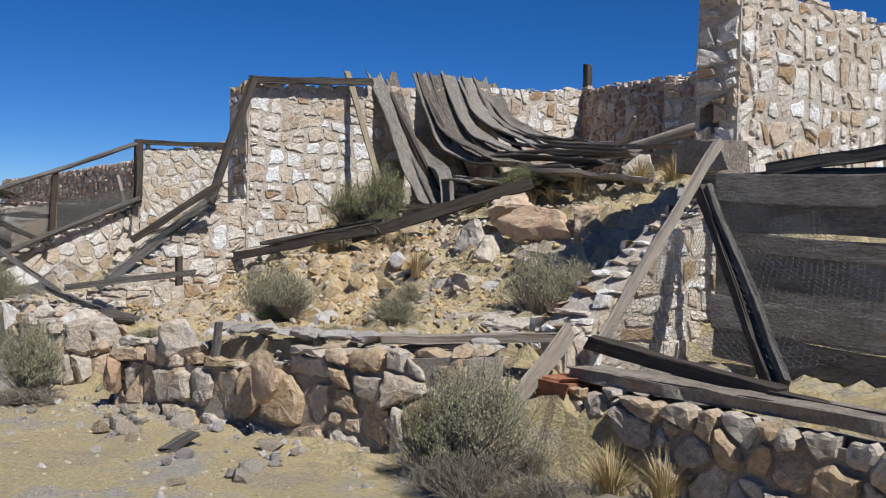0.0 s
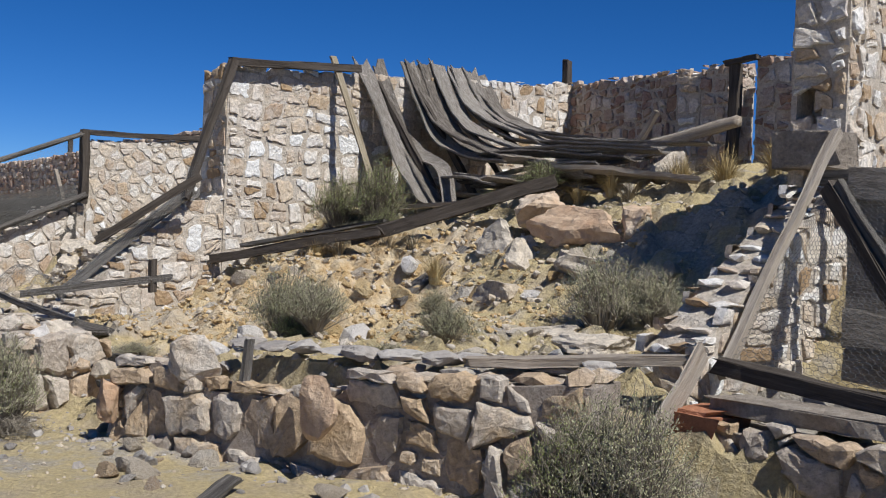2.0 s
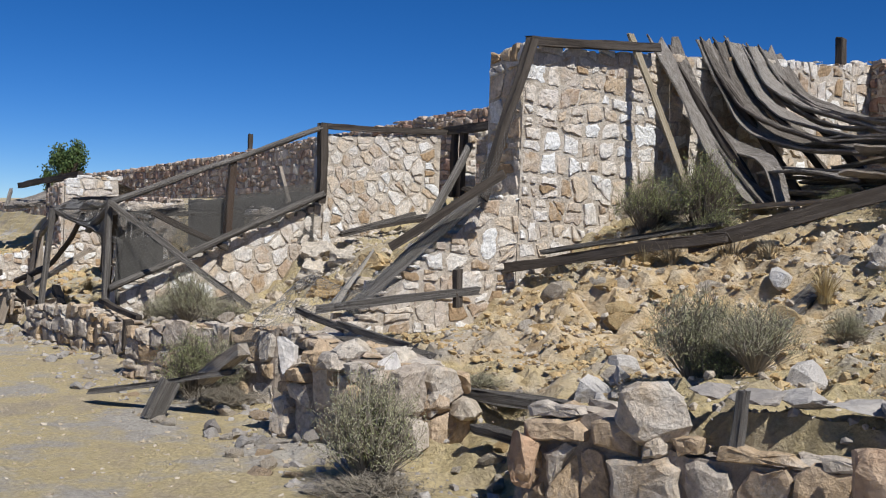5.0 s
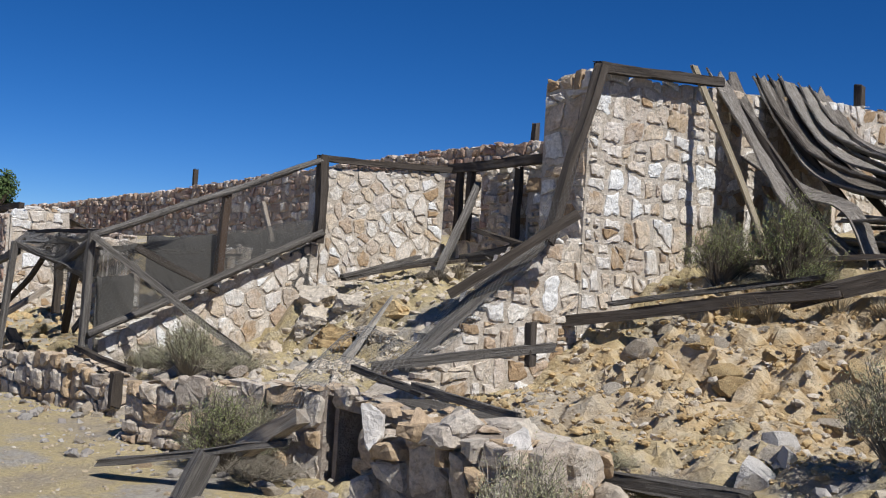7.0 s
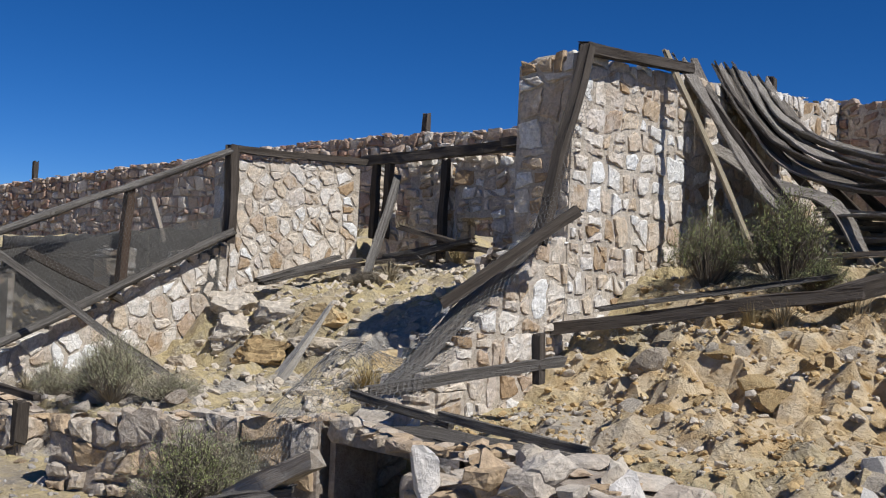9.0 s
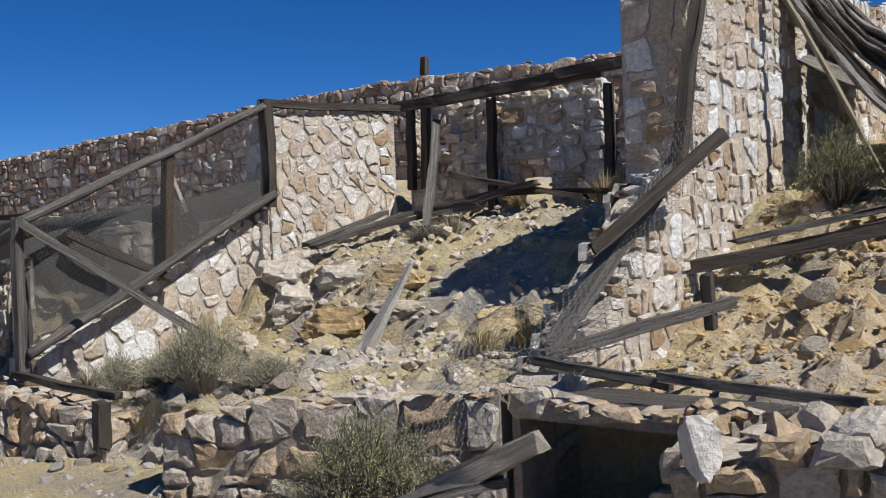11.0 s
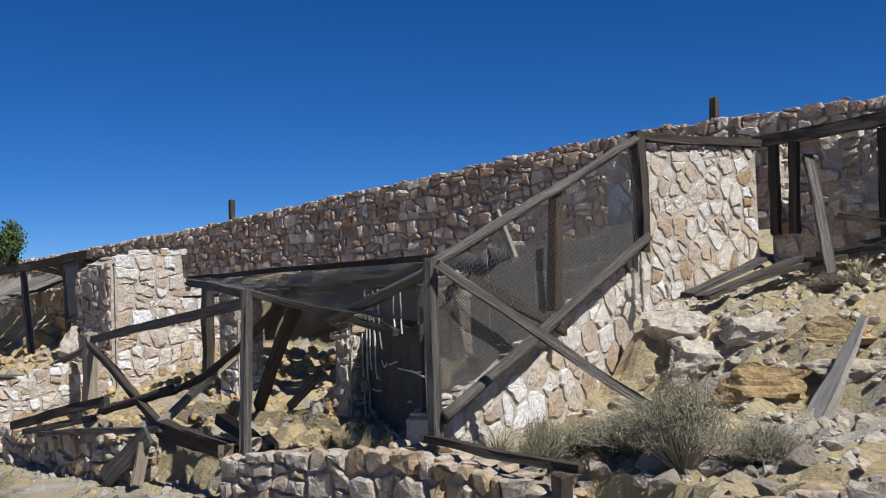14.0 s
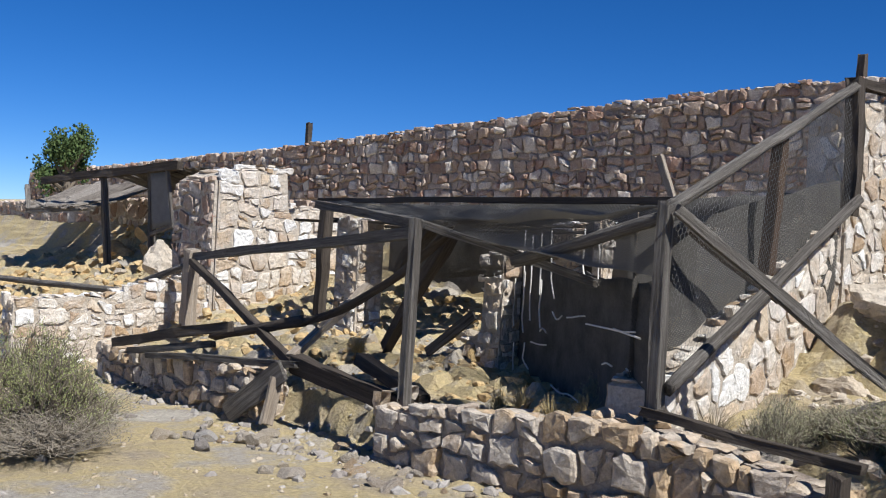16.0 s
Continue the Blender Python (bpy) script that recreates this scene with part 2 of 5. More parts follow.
def cells(u0, u1, v0, v1, size, rnd, flat=1.25, keep=None):
    """Irregular stone outlines that fill a rectangle: (centre, polygon) pairs."""
    du, dv = size * flat, size / flat * 1.05
    nu, nv = max(1, round((u1 - u0) / du)), max(1, round((v1 - v0) / dv))
    du, dv = (u1 - u0) / nu, (v1 - v0) / nv
    seeds = {}
    for j in range(-1, nv + 1):
        for i in range(-1, nu + 1):
            if 0 <= i < nu and 0 <= j < nv and rnd.random() < 0.2:
                continue
            x = u0 + (i + 0.5 + (0.5 if j % 2 else 0) * 0.9 - 0.2 + rnd.uniform(-0.46, 0.46)) * du
            y = v0 + (j + 0.5 + rnd.uniform(-0.4, 0.4)) * dv
            if not (0 <= i < nu and 0 <= j < nv):
                y = v0 + (j + 0.5) * dv
            seeds[i, j] = (x, y, (size * rnd.choice((0.0, 0.12, 0.25, 0.4, 0.55))) ** 2)
    out = []
    for (i, j), (x, y, big) in seeds.items():
        if not (0 <= i < nu and 0 <= j < nv) or (keep and not keep(x, y)):
            continue
        poly = [(x - 2 * du, y - 2 * dv), (x + 2 * du, y - 2 * dv), (x + 2 * du, y + 2 * dv), (x - 2 * du, y + 2 * dv)]
        for dj in (-2, -1, 0, 1, 2):
            for di in (-2, -1, 0, 1, 2):
                o = seeds.get((i + di, j + dj))
                if o is None or (di == 0 and dj == 0):
                    continue
                nx, ny = o[0] - x, o[1] - y
                k = 0.5 + (big - o[2]) / (2 * (nx * nx + ny * ny))
                poly = clip(poly, x + nx * k, y + ny * k, nx, ny)
                if len(poly) < 3:
                    break
        poly = clip(poly, u0, 0, -1, 0)
        poly = clip(poly, u1, 0, 1, 0) if len(poly) > 2 else poly
        if len(poly) > 2:
            out.append(((x, y), poly))
    return out


def courses(u0, u1, v0, v1, size, rnd, flat=1.25, keep=None):
    """Roughly coursed rubble over a rectangle: wavering beds, slanted joints, some stones split in two."""
    beds, v = [v0], v0
    while v < v1:
        v += size * rnd.uniform(0.5, 1.15)
        beds.append(v)
    o = rnd.uniform(0, 50)
    bed = lambda j, u: beds[j] + size * 0.62 * noise.noise(Vector((u * 2.6, j * 3.7, o)))
    out = []
    for j in range(len(beds) - 1):
        u = u0
        lo = hi = u0
        while u < u1 - 0.02:
            u += size * flat * rnd.uniform(0.45, 1.35)
            if u > u1 - 0.12 * size:
                u = u1
            a, b = (u1, u1) if u == u1 else (u + size * rnd.uniform(-0.2, 0.2), u + size * rnd.uniform(-0.2, 0.2))
            quad = [(lo, bed(j, lo)), (a, bed(j, a)), (b, bed(j + 1, b)), (hi, bed(j + 1, hi))]
            lo, hi = a, b
            tall = beds[j + 1] - beds[j]
            if tall > size * 0.85 and rnd.random() < 0.35:
                k, q = rnd.uniform(0.35, 0.65), rnd.uniform(0.35, 0.65)
                l = (quad[0][0] + (quad[3][0] - quad[0][0]) * k, quad[0][1] + (quad[3][1] - quad[0][1]) * k)
                r = (quad[1][0] + (quad[2][0] - quad[1][0]) * q, quad[1][1] + (quad[2][1] - quad[1][1]) * q)
                both = [[quad[0], quad[1], r, l], [l, r, quad[2], quad[3]]]
            else:
                both = [quad]
            for poly in both:
                c = (sum(p[0] for p in poly) / 4, sum(p[1] for p in poly) / 4)
                if not keep or keep(*c):
                    out.append((c, poly))
    return out


def stone_piece(centre, poly, gap, proud, rnd):
    """A faced stone over an outline, in (u, v, out): a recessed rim, a sharp shoulder and a domed, uneven face."""
    cx = sum(p[0] for p in poly) / len(poly)
    cy = sum(p[1] for p in poly) / len(poly)
    pts = []
    n = len(poly)
    for i in range(n):
        ax, ay = poly[i]
        bx, by = poly[(i + 1) % n]
        edge = math.hypot(bx - ax, by - ay)
        if edge < 0.02:
            continue
        # corners are knocked off and long edges wander inwards
        c = rnd.uniform(0.02, 0.1)
        pts.append((ax + (bx - ax) * c, ay + (by - ay) * c))
        if i and rnd.random() < 0.3:
            pts[-1] = (pts[-1][0] + (cx - pts[-1][0]) * 0.2, pts[-1][1] + (cy - pts[-1][1]) * 0.2)
        k = max(1, round(edge / 0.075))
        for j in range(1, k):
            s = j / k + rnd.uniform(-0.2, 0.2) / k
            mx, my = ax + (bx - ax) * s, ay + (by - ay) * s
            l = math.hypot(cx - mx, cy - my) or 1
            w = rnd.uniform(-0.012, 0.018) * min(1.5, edge / 0.15)
            pts.append((mx + (cx - mx) / l * w, my + (cy - my) / l * w))
    n = len(pts)
    if n < 3:
        return None
    rad = sum(math.hypot(p[0] - cx, p[1] - cy) for p in pts) / n
    if rad < 0.035:
        return None
    gap = gap * rnd.uniform(0.4, 2.1)
    lift = proud * rnd.uniform(0.2, 1.3)
    tilt = min(0.17, proud * 5)
    tu, tv = rnd.uniform(-tilt, tilt), rnd.uniform(-tilt, tilt)
    verts = []
    for f, w in ((1 - gap / rad, -0.05), (1 - gap * 1.25 / rad - 0.02, lift * 0.72), (1 - gap * 1.6 / rad - 0.16, lift)):
        f = max(0.3, f)
        for x, y in pts:
            jx, jy = (x - cx) * f, (y - cy) * f
            dw = 0 if w < 0 else tu * jx + tv * jy + rnd.uniform(-0.3, 0.3) * min(proud, 0.028)
            verts.append((jx, jy, w + dw))
    verts.append((0, 0, lift * rnd.uniform(0.95, 1.25)))
    faces = []
    for r in (0, 1):
        for i in range(n):
            q = (i + 1) % n
            faces.append((r * n + i, r * n + q, r * n + n + q, r * n + n + i))
    for i in range(n):
        faces.append((2 * n + i, 2 * n + (i + 1) % n, 3 * n))
    return (cx, cy), verts, faces


def rock_mesh(rnd, sx, sy, sz, cuts=7, sub=2, layers=0):
    """A broken, angular rock as vertices and faces, resting on z = 0."""
    bm = bmesh.new()
    bmesh.ops.create_icosphere(bm, subdivisions=sub, radius=1.0)
    planes = []
    for _ in range(cuts + 5):
        d = Vector((rnd.gauss(0, 1), rnd.gauss(0, 1), rnd.gauss(0, 1))).normalized()
        planes.append((d, rnd.uniform(0.38, 0.72)))
    o = Vector((rnd.uniform(0, 99), rnd.uniform(0, 99), 0))
    for v in bm.verts:
        for d, k in planes:
            e = v.co.dot(d) - k
            if e > 0:
                v.co -= d * e
        v.co *= 1.3 + 0.08 * noise.noise(v.co * 2.3 + o) + (0.16 * noise.fractal(v.co * 3.0 + o, 0.7, 2.0, 5) if sub > 2 else 0)
        if layers:
            t = v.co.z * layers + 0.5 * noise.noise(v.co * 1.5 + o)
            step = math.floor(t) + min(1.0, max(0.0, (t - math.floor(t) - 0.3) * 2.2))
            v.co.z += (step - t) / layers * 0.9
            v.co.x *= 1 + 0.10 * math.sin(math.floor(t) * 2.4 + o.x)
            v.co.y *= 1 + 0.10 * math.sin(math.floor(t) * 1.7 + o.y)
    low = min(v.co.z for v in bm.verts)
    verts = [(v.co.x * sx, v.co.y * sy, (v.co.z - low * 0.75) * sz) for v in bm.verts]
    faces = [tuple(v.index for v in f.verts) for f in bm.faces]
    bm.free()
    return verts, faces


def stone_wall(name, start, end, profile, thick, label, size=0.3, gap=0.012, proud=0.035, mat=STONE, core=MORTAR, faces_=("front",), seed=1, parts=True, holes=(), cap=True, near=None, flat=1.25, wild=False):
    """A rubble wall from start to end. The profile lists (u, bottom, top); its front looks to the right of the way from start to end.
    faces_: which of front, back, first (the end at start), last carry stones. holes: (u0, u1, z0, z1) open through the wall."""
    rnd = random.Random(seed)
    a, b = Vector((*start, 0)), Vector((*end, 0))
    length = (b - a).length
    d = (b - a).normalized()
    n = Vector((d.y, -d.x, 0))
    top = lambda u: lerp([(p[0], p[2]) for p in profile], u)
    bot = lambda u: lerp([(p[0], p[1]) for p in profile], u)
    # the core: blocks between the edges of holes, with an uneven crest
    edges = sorted({0.0, length, *[u for h in holes for u in h[:2]], *[p[0] for p in profile if 0 < p[0] < length], *[i * 0.35 for i in range(1, int(length / 0.35) + 1)]})
    edges = [e for e in edges if 0 <= e <= length]
    verts, faces = [], []

    def block(u0, u1, z00, z01, z10, z11):
        k = len(verts)
        for u, lo, hi in ((u0, z00, z01), (u1, z10, z11)):
            for w in (0.0, -thick):
                for z in (lo, hi):
                    verts.append(a + d * u + n * w + Vector((0, 0, z)))
        faces.extend([tuple(k + i for i in f) for f in ((0, 4, 5, 1), (2, 3, 7, 6), (1, 5, 7, 3), (0, 2, 6, 4), (0, 1, 3, 2), (4, 6, 7, 5))])

    crest = lambda u: top(u) - 0.07 + 0.05 * noise.noise(Vector((u * 2.1, seed * 7.3, 0)))
    for u0, u1 in zip(edges, edges[1:]):
        if u1 - u0 < 0.004:
            continue
        mid = (u0 + u1) / 2
        spans = [(None, None)]
        for h in holes:
            if h[0] <= mid <= h[1]:
                spans = [(None, h[2]), (h[3], None)]
        for lo, hi in spans:
            z00, z10 = (bot(u0), bot(u1)) if lo is None else (lo, lo)
            z01, z11 = (crest(u0), crest(u1)) if hi is None else (hi, hi)
            if z01 - z00 > 0.02 or z11 - z10 > 0.02:
                block(u0, u1, z00, max(z01, z00 + 0.01), z10, max(z11, z10 + 0.01))
    index, welded = {}, []
    for v in verts:
        welded.append(index.setdefault(tuple(round(c, 4) for c in v), len(index)))
    faces = [tuple(welded[i] for i in f) for f in faces]
    seen = Counter(frozenset(f) for f in faces)
    faces = [f for f in faces if seen[frozenset(f)] == 1 and len(set(f)) == 4]
    wall = tagged(mesh_object(name, list(index), faces, core), label, "wall", kind="structure")
    pieces = []
    rest_v, rest_f = [], []

    def lay(origin, along, out, u0, u1, v0, v1, keep, lid=None):
        for centre, poly in (cells if wild else courses)(u0, u1, v0, v1, size, rnd, flat, keep):
            if lid is not None:
                poly = clip(poly, 0, lid(centre[0]) + rnd.uniform(-0.12, 0.12) * size, 0, 1)
                if len(poly) < 3:
                    continue
            # some outlines hold two or three smaller stones
            shares = [poly]
            for odds in ((0.22, 0.08) if proud < 0.04 else (0.1, 0.05)):
                if rnd.random() < odds:
                    big = max(shares, key=lambda q: max(p[0] for p in q) - min(p[0] for p in q) + max(p[1] for p in q) - min(p[1] for p in q))
                    mx, my = sum(p[0] for p in big) / len(big), sum(p[1] for p in big) / len(big)
                    mx, my = mx + rnd.uniform(-0.12, 0.12) * size, my + rnd.uniform(-0.12, 0.12) * size
                    t = rnd.gauss(0, 0.5) + (0 if rnd.random() < 0.5 else math.pi / 2)
                    halves = [clip(big, mx, my, math.cos(t), math.sin(t)), clip(big, mx, my, -math.cos(t), -math.sin(t))]
                    if all(len(q) > 2 for q in halves):
                        shares.remove(big)
                        shares.extend(halves)
            for share in shares:
                made = stone_piece(centre, share, gap, proud, rnd)
                if made is None:
                    continue
                (cu, cv), vs, fs = made
                place = origin + along * cu + Vector((0, 0, cv)) + out * 0.004
                local = [along * x + Vector((0, 0, y)) + out * w for x, y, w in vs]
                pieces.append((place, local, fs))

    zmin, zmax = min(p[1] for p in profile), max(p[2] for p in profile)
    solid = lambda u, z: bot(u) - 0.1 < z < top(u) + (0.45 if wild else 0.2) * size and not any(h[0] < u < h[1] and h[2] < z < h[3] for h in holes)
    if "front" in faces_:
        lay(a, d, n, 0, length, zmin, zmax + 0.1, solid, top)
    if "back" in faces_:
        lay(b - n * thick, -d, -n, 0, length, zmin, zmax, lambda u, z: solid(length - u, z), lambda u: top(length - u))
    if "first" in faces_:
        lay(a - n * thick, n, -d, 0, thick, bot(0), top(0), lambda u, z: z < top(0) - 0.02)
    if "last" in faces_:
        lay(b, -n, d, 0, thick, bot(length), top(length), lambda u, z: z < top(length) - 0.02)
    for h in holes:
        if "jamb" in faces_:
            lay(a + d * h[0], -n, d, 0, thick, h[2], h[3], lambda u, z: z < top(h[0]) - 0.02)
            lay(a + d * h[1] - n * thick, n, -d, 0, thick, h[2], h[3], lambda u, z: z < top(h[1]) - 0.02)
    if cap:
        u = 0.0
        while u < length:
            s = rnd.uniform(0.55, 1.1) * size
            hh = [h for h in holes if h[0] < u + s / 2 < h[1] and h[3] > top(u) - 0.05]
            w = -rnd.uniform(0.1, 0.3) * thick
            for w in (-0.25 * thick, -0.72 * thick):
                if hh or (thick < 0.3 and w < -0.5 * thick):
                    continue
                vs, fs = rock_mesh(rnd, s * 0.46, thick * rnd.uniform(0.22, 0.30), rnd.uniform(0.07, 0.17) * size, 4, 1)
                c = min(length - 0.02, u + s / 2)
                place = a + d * c + n * w + Vector((0, 0, crest(c) - 0.01))
                pieces.append((place, [d * x + n * y + Vector((0, 0, z)) for x, y, z in vs], fs))
            u += s * 0.95
    if near:
        pieces.sort(key=lambda p: (p[0] - Vector(near)).length)
    for i, (place, local, fs) in enumerate(pieces):
        if parts and i < 300:
            mesh_object("stone", local, fs, mat, wall, at=place)
        else:
            k = len(rest_v)
            rest_v.extend([place + v for v in local])
            rest_f.extend([tuple(k + j for j in f) for f in fs])
    if rest_v:
        tagged(mesh_object("stonework", rest_v, rest_f, mat, wall), kind="stuff")
    return wall


# ---- ground ----
FRONT = [(-60, 5.0), (-30, 4.6), (-26, 4.1), (-21.5, 3.85), (-18.6, 4.25), (-17.4, 4.1), (-16.2, 3.6), (-14, 4.2), (-12.6, 3.65), (-9.7, 3.75), (-6, 4.75), (-3, 5.5), (30, 6.5)]
FLAT = [(-70, -0.65), (-26, -0.62), (-21, -0.55), (-18, -0.44), (-14, -0.42), (-9, -0.28), (-5, -0.2), (0, -0.2), (30, -0.2)]
# profiles up the hill: x, then (y, z) pairs
HILL = [
    (-70, [(5.2, -0.5), (5.9, 0.0), (6.8, 0.2), (8.2, 0.8), (8.7, 1.3), (10.5, 1.4), (15, 1.9), (40, 2.4)]),
    (-36, [(4.7, -0.5), (5.7, 0.0), (6.8, 0.1), (8.2, 0.6), (8.7, 1.2), (10.4, 1.4), (15, 2.0), (40, 2.6)]),
    (-30, [(4.7, -0.5), (5.7, 0.0), (6.8, 0.2), (8.2, 0.75), (8.7, 1.2), (10.4, 1.4), (15, 2.0), (40, 2.6)]),
    (-24, [(4.1, -0.30), (5.4, 0.0), (6.5, 0.12), (8.4, 0.45), (8.8, 1.65), (13, 2.0), (15, 2.3), (40, 2.6)]),
    (-19.95, [(4.1, -0.05), (5.4, 0.05), (7.5, 0.3), (8.4, 0.5), (8.8, 1.6), (13, 2.1), (40, 2.6)]),
    (-19.3, [(4.2, -0.1), (5.4, 0.0), (6.6, 0.2), (7.15, 0.9), (7.6, 1.05), (9.7, 1.5), (12, 1.7), (40, 2.6)]),
    (-17, [(3.9, 0.1), (5.4, 0.15), (6.7, 0.3), (7.2, 0.85), (7.8, 1.1), (9.7, 1.55), (12, 1.8), (40, 2.6)]),
    (-14.8, [(4.1, 0.25), (5.4, 0.3), (6.7, 0.4), (7.3, 0.9), (7.8, 1.2), (9.7, 1.65), (12, 1.9), (40, 2.8)]),
    (-14.05, [(4.1, 0.3), (5.2, 0.3), (6.3, 0.32), (7.0, 0.75), (7.7, 1.1), (8.6, 1.6), (10, 1.8), (12, 2.2), (40, 2.8)]),
    (-13.9, [(4.2, -0.45), (4.9, -0.4), (5.0, 0.25), (5.2, 0.28), (6.3, 0.3), (7.0, 0.75), (7.7, 1.1), (8.6, 1.6), (10, 1.8), (12, 2.2), (40, 2.8)]),
    (-13.0, [(3.9, -0.42), (4.2, -0.45), (4.9, -0.4), (5.0, 0.25), (5.2, 0.3), (6.3, 0.4), (7.0, 0.83), (7.7, 1.18), (8.6, 1.55), (10, 1.8), (12, 2.25), (40, 2.8)]),
    (-12.5, [(3.9, 0.1), (5.2, 0.3), (6.3, 0.48), (7.0, 0.88), (7.7, 1.22), (8.6, 1.5), (10, 1.8), (12, 2.3), (40, 2.8)]),
    (-12.2, [(3.9, 0.1), (5.2, 0.3), (6.3, 0.5), (7.0, 0.9), (7.7, 1.25), (8.6, 1.5), (10, 1.8), (12, 2.3), (40, 2.8)]),
    (-10.9, [(3.9, -0.15), (4.6, 0.0), (5.2, 0.3), (6.8, 0.58), (7.5, 0.9), (8.2, 1.4), (9.5, 1.95), (12, 2.4), (40, 2.8)]),
    (-10.0, [(3.9, -0.1), (4.6, 0.05), (5.2, 0.32), (6.8, 0.6), (7.5, 0.9), (8.2, 1.4), (9.5, 1.95), (12, 2.4), (40, 2.8)]),
    (-9.6, [(3.75, 0.3), (5.4, 0.44), (6.8, 0.6), (7.5, 0.9), (8.2, 1.4), (9.5, 1.95), (12, 2.4), (40, 2.8)]),
    (-8.4, [(4.2, 0.5), (5.6, 0.56), (6.8, 0.68), (7.6, 0.95), (8.3, 1.6), (9.5, 2.1), (12, 2.5), (40, 2.9)]),
    (-6.2, [(4.9, 0.5), (5.6, 0.5), (6.4, 0.55), (7.2, 0.68), (7.9, 0.95), (8.4, 1.8), (9.5, 2.1), (12, 2.6), (40, 3.0)]),
    (-5.6, [(5.2, 0.35), (5.9, 0.4), (7.0, 0.5), (7.9, 1.5), (9.5, 2.0), (12, 2.6), (40, 3.0)]),
    (30, [(6.6, 0.3), (9, 1.2), (12, 2.4), (40, 3.0)]),
]


def ground(x, y):
    flat = lerp(FLAT, x)
    yf = lerp(FRONT, x)
    if y <= yf:
        return flat + 0.06 * max(0, 1 - (yf - y) / 1.1) ** 2
    for (xa, pa), (xb, pb) in zip(HILL, HILL[1:]):
        if xa <= x <= xb:
            s = (x - xa) / (xb - xa)
            za, zb = lerp(pa, y), lerp(pb, y)
            z = za + (zb - za) * s
            break
    else:
        z = lerp((HILL[0] if x < 0 else HILL[-1])[1], y)
    k = min(1, (y - yf) / 0.12)
    return (flat + 0.06) * (1 - k) + z * k


def grid_lines(lo, hi, step, far):
    inner = list(np.arange(lo, hi + 1e-6, step))
    left, right, g = [], [], step
    while inner[0] - sum(left) > -far and len(left) < 60:
        g *= 1.35
        left.append(g)
    x, before = inner[0], []
    for g in left:
        x -= g
        before.append(x)
    x, after, g = inner[-1], [], step
    while x < far:
        g *= 1.35
        x += g
        after.append(x)
    return before[::-1] + inner + after


def surface(x, y):
    """The ground with its lumps: gentle on the track, rough on the banks."""
    z = ground(x, y)
    yf = lerp(FRONT, x)
    rough = min(1.0, max(0.0, (y - yf + 0.9) / 1.2))
    if abs(x) > 75 or abs(y) > 60:
        return z
    if rough > 0 and y < 12.5:
        # broken rock: flat-topped lumps with sharp steps between them
        p = Vector((x * 2.3, y * 2.3, z * 2.0))
        p += Vector((fbm(x * 3, y * 3, 1.0, 2), fbm(x * 3, y * 3, 5.0, 2), 0)) * 0.35
        far, near_ = noise.voronoi(p)[0][1], noise.voronoi(p)[0][0]
        z += rough * (0.42 if x > -13.8 else 0.26) * (min(0.45, far - near_) - 0.2) * (0.35 + 1.1 * abs(fbm(x * 0.6, y * 0.6, 2.0)))
        seam = math.exp(-(((x + 11.6) / 2.0) ** 2 + ((y - 6.9) / 0.8) ** 2))
        if seam > 0.05:
            crag = noise.voronoi(Vector((x * 1.7 + 0.3 * fbm(x * 2, y * 2, 4.0, 2), y * 2.4, 5.0)))[0]
            z += seam * (0.45 * (min(0.5, crag[1] - crag[0]) - 0.2) + 0.10 * fbm(x * 6, y * 6, 2.0, 3))
        q = p * 2.3
        cell_ = noise.voronoi(q)[0]
        z += rough * 0.14 * (min(0.4, cell_[1] - cell_[0]) - 0.18)
    z += 0.02 * fbm(x * 1.3, y * 1.3, 3.0) + rough * (0.07 * fbm(x * 1.1, y * 1.1, 9.0) + 0.05 * fbm(x * 4.2, y * 4.2, 1.0, 3))
    if rough > 0 and y < 12.5:
        # thin ledges of bedded rock
        w = 0.9 * fbm(x * 0.9, y * 0.9, 7.0, 3)
        t = z / 0.15 + w
        e = t - math.floor(t)
        step = math.floor(t) + min(1.0, max(0.0, (e - 0.62) / 0.3))
        z += (0.45 if -19.2 < x < -14.5 else 0.75) * rough * ((step - w) * 0.15 - z)
    return z
xs, ys = grid_lines(-38, -3, 0.09, 2500), grid_lines(1.0, 10.6, 0.085, 2500)
gv = [(x, y, surface(x, y)) for y in ys for x in xs]
nx = len(xs)
gf = [(j * nx + i, j * nx + i + 1, (j + 1) * nx + i + 1, (j + 1) * nx + i) for j in range(len(ys) - 1) for i in range(nx - 1)]
GROUND = material("desert_ground", [(0.34, 0.30, 0.25), (0.45, 0.37, 0.25), (0.53, 0.43, 0.24), (0.42, 0.38, 0.33), (0.52, 0.48, 0.41)], 0.8, 0.95, 0.9, 28.0, 0.0, (1, 1, 1), 0.1)
GROUND.node_tree.nodes["Bump"].inputs["Distance"].default_value = 0.05
# a seam of ochre earth crops out of the bank
_g, _l = GROUND.node_tree.nodes, GROUND.node_tree.links.new
_b = _g["Principled BSDF"]
_old = _b.inputs["Base Color"].links[0].from_socket
_tc = _g.new("ShaderNodeTexCoord")
_d = _g.new("ShaderNodeVectorMath")
_d.operation = "DISTANCE"
_d.inputs[1].default_value = (-11.6, 6.9, 0.9)
_l(_tc.outputs["Object"], _d.inputs[0])
_no = _g.new("ShaderNodeTexNoise")
_no.inputs["Scale"].default_value = 1.1
_no.inputs["Detail"].default_value = 6.0
_l(_tc.outputs["Object"], _no.inputs["Vector"])
_ma = _g.new("ShaderNodeMath")
_ma.operation = "MULTIPLY_ADD"
_l(_no.outputs["Fac"], _ma.inputs[0])
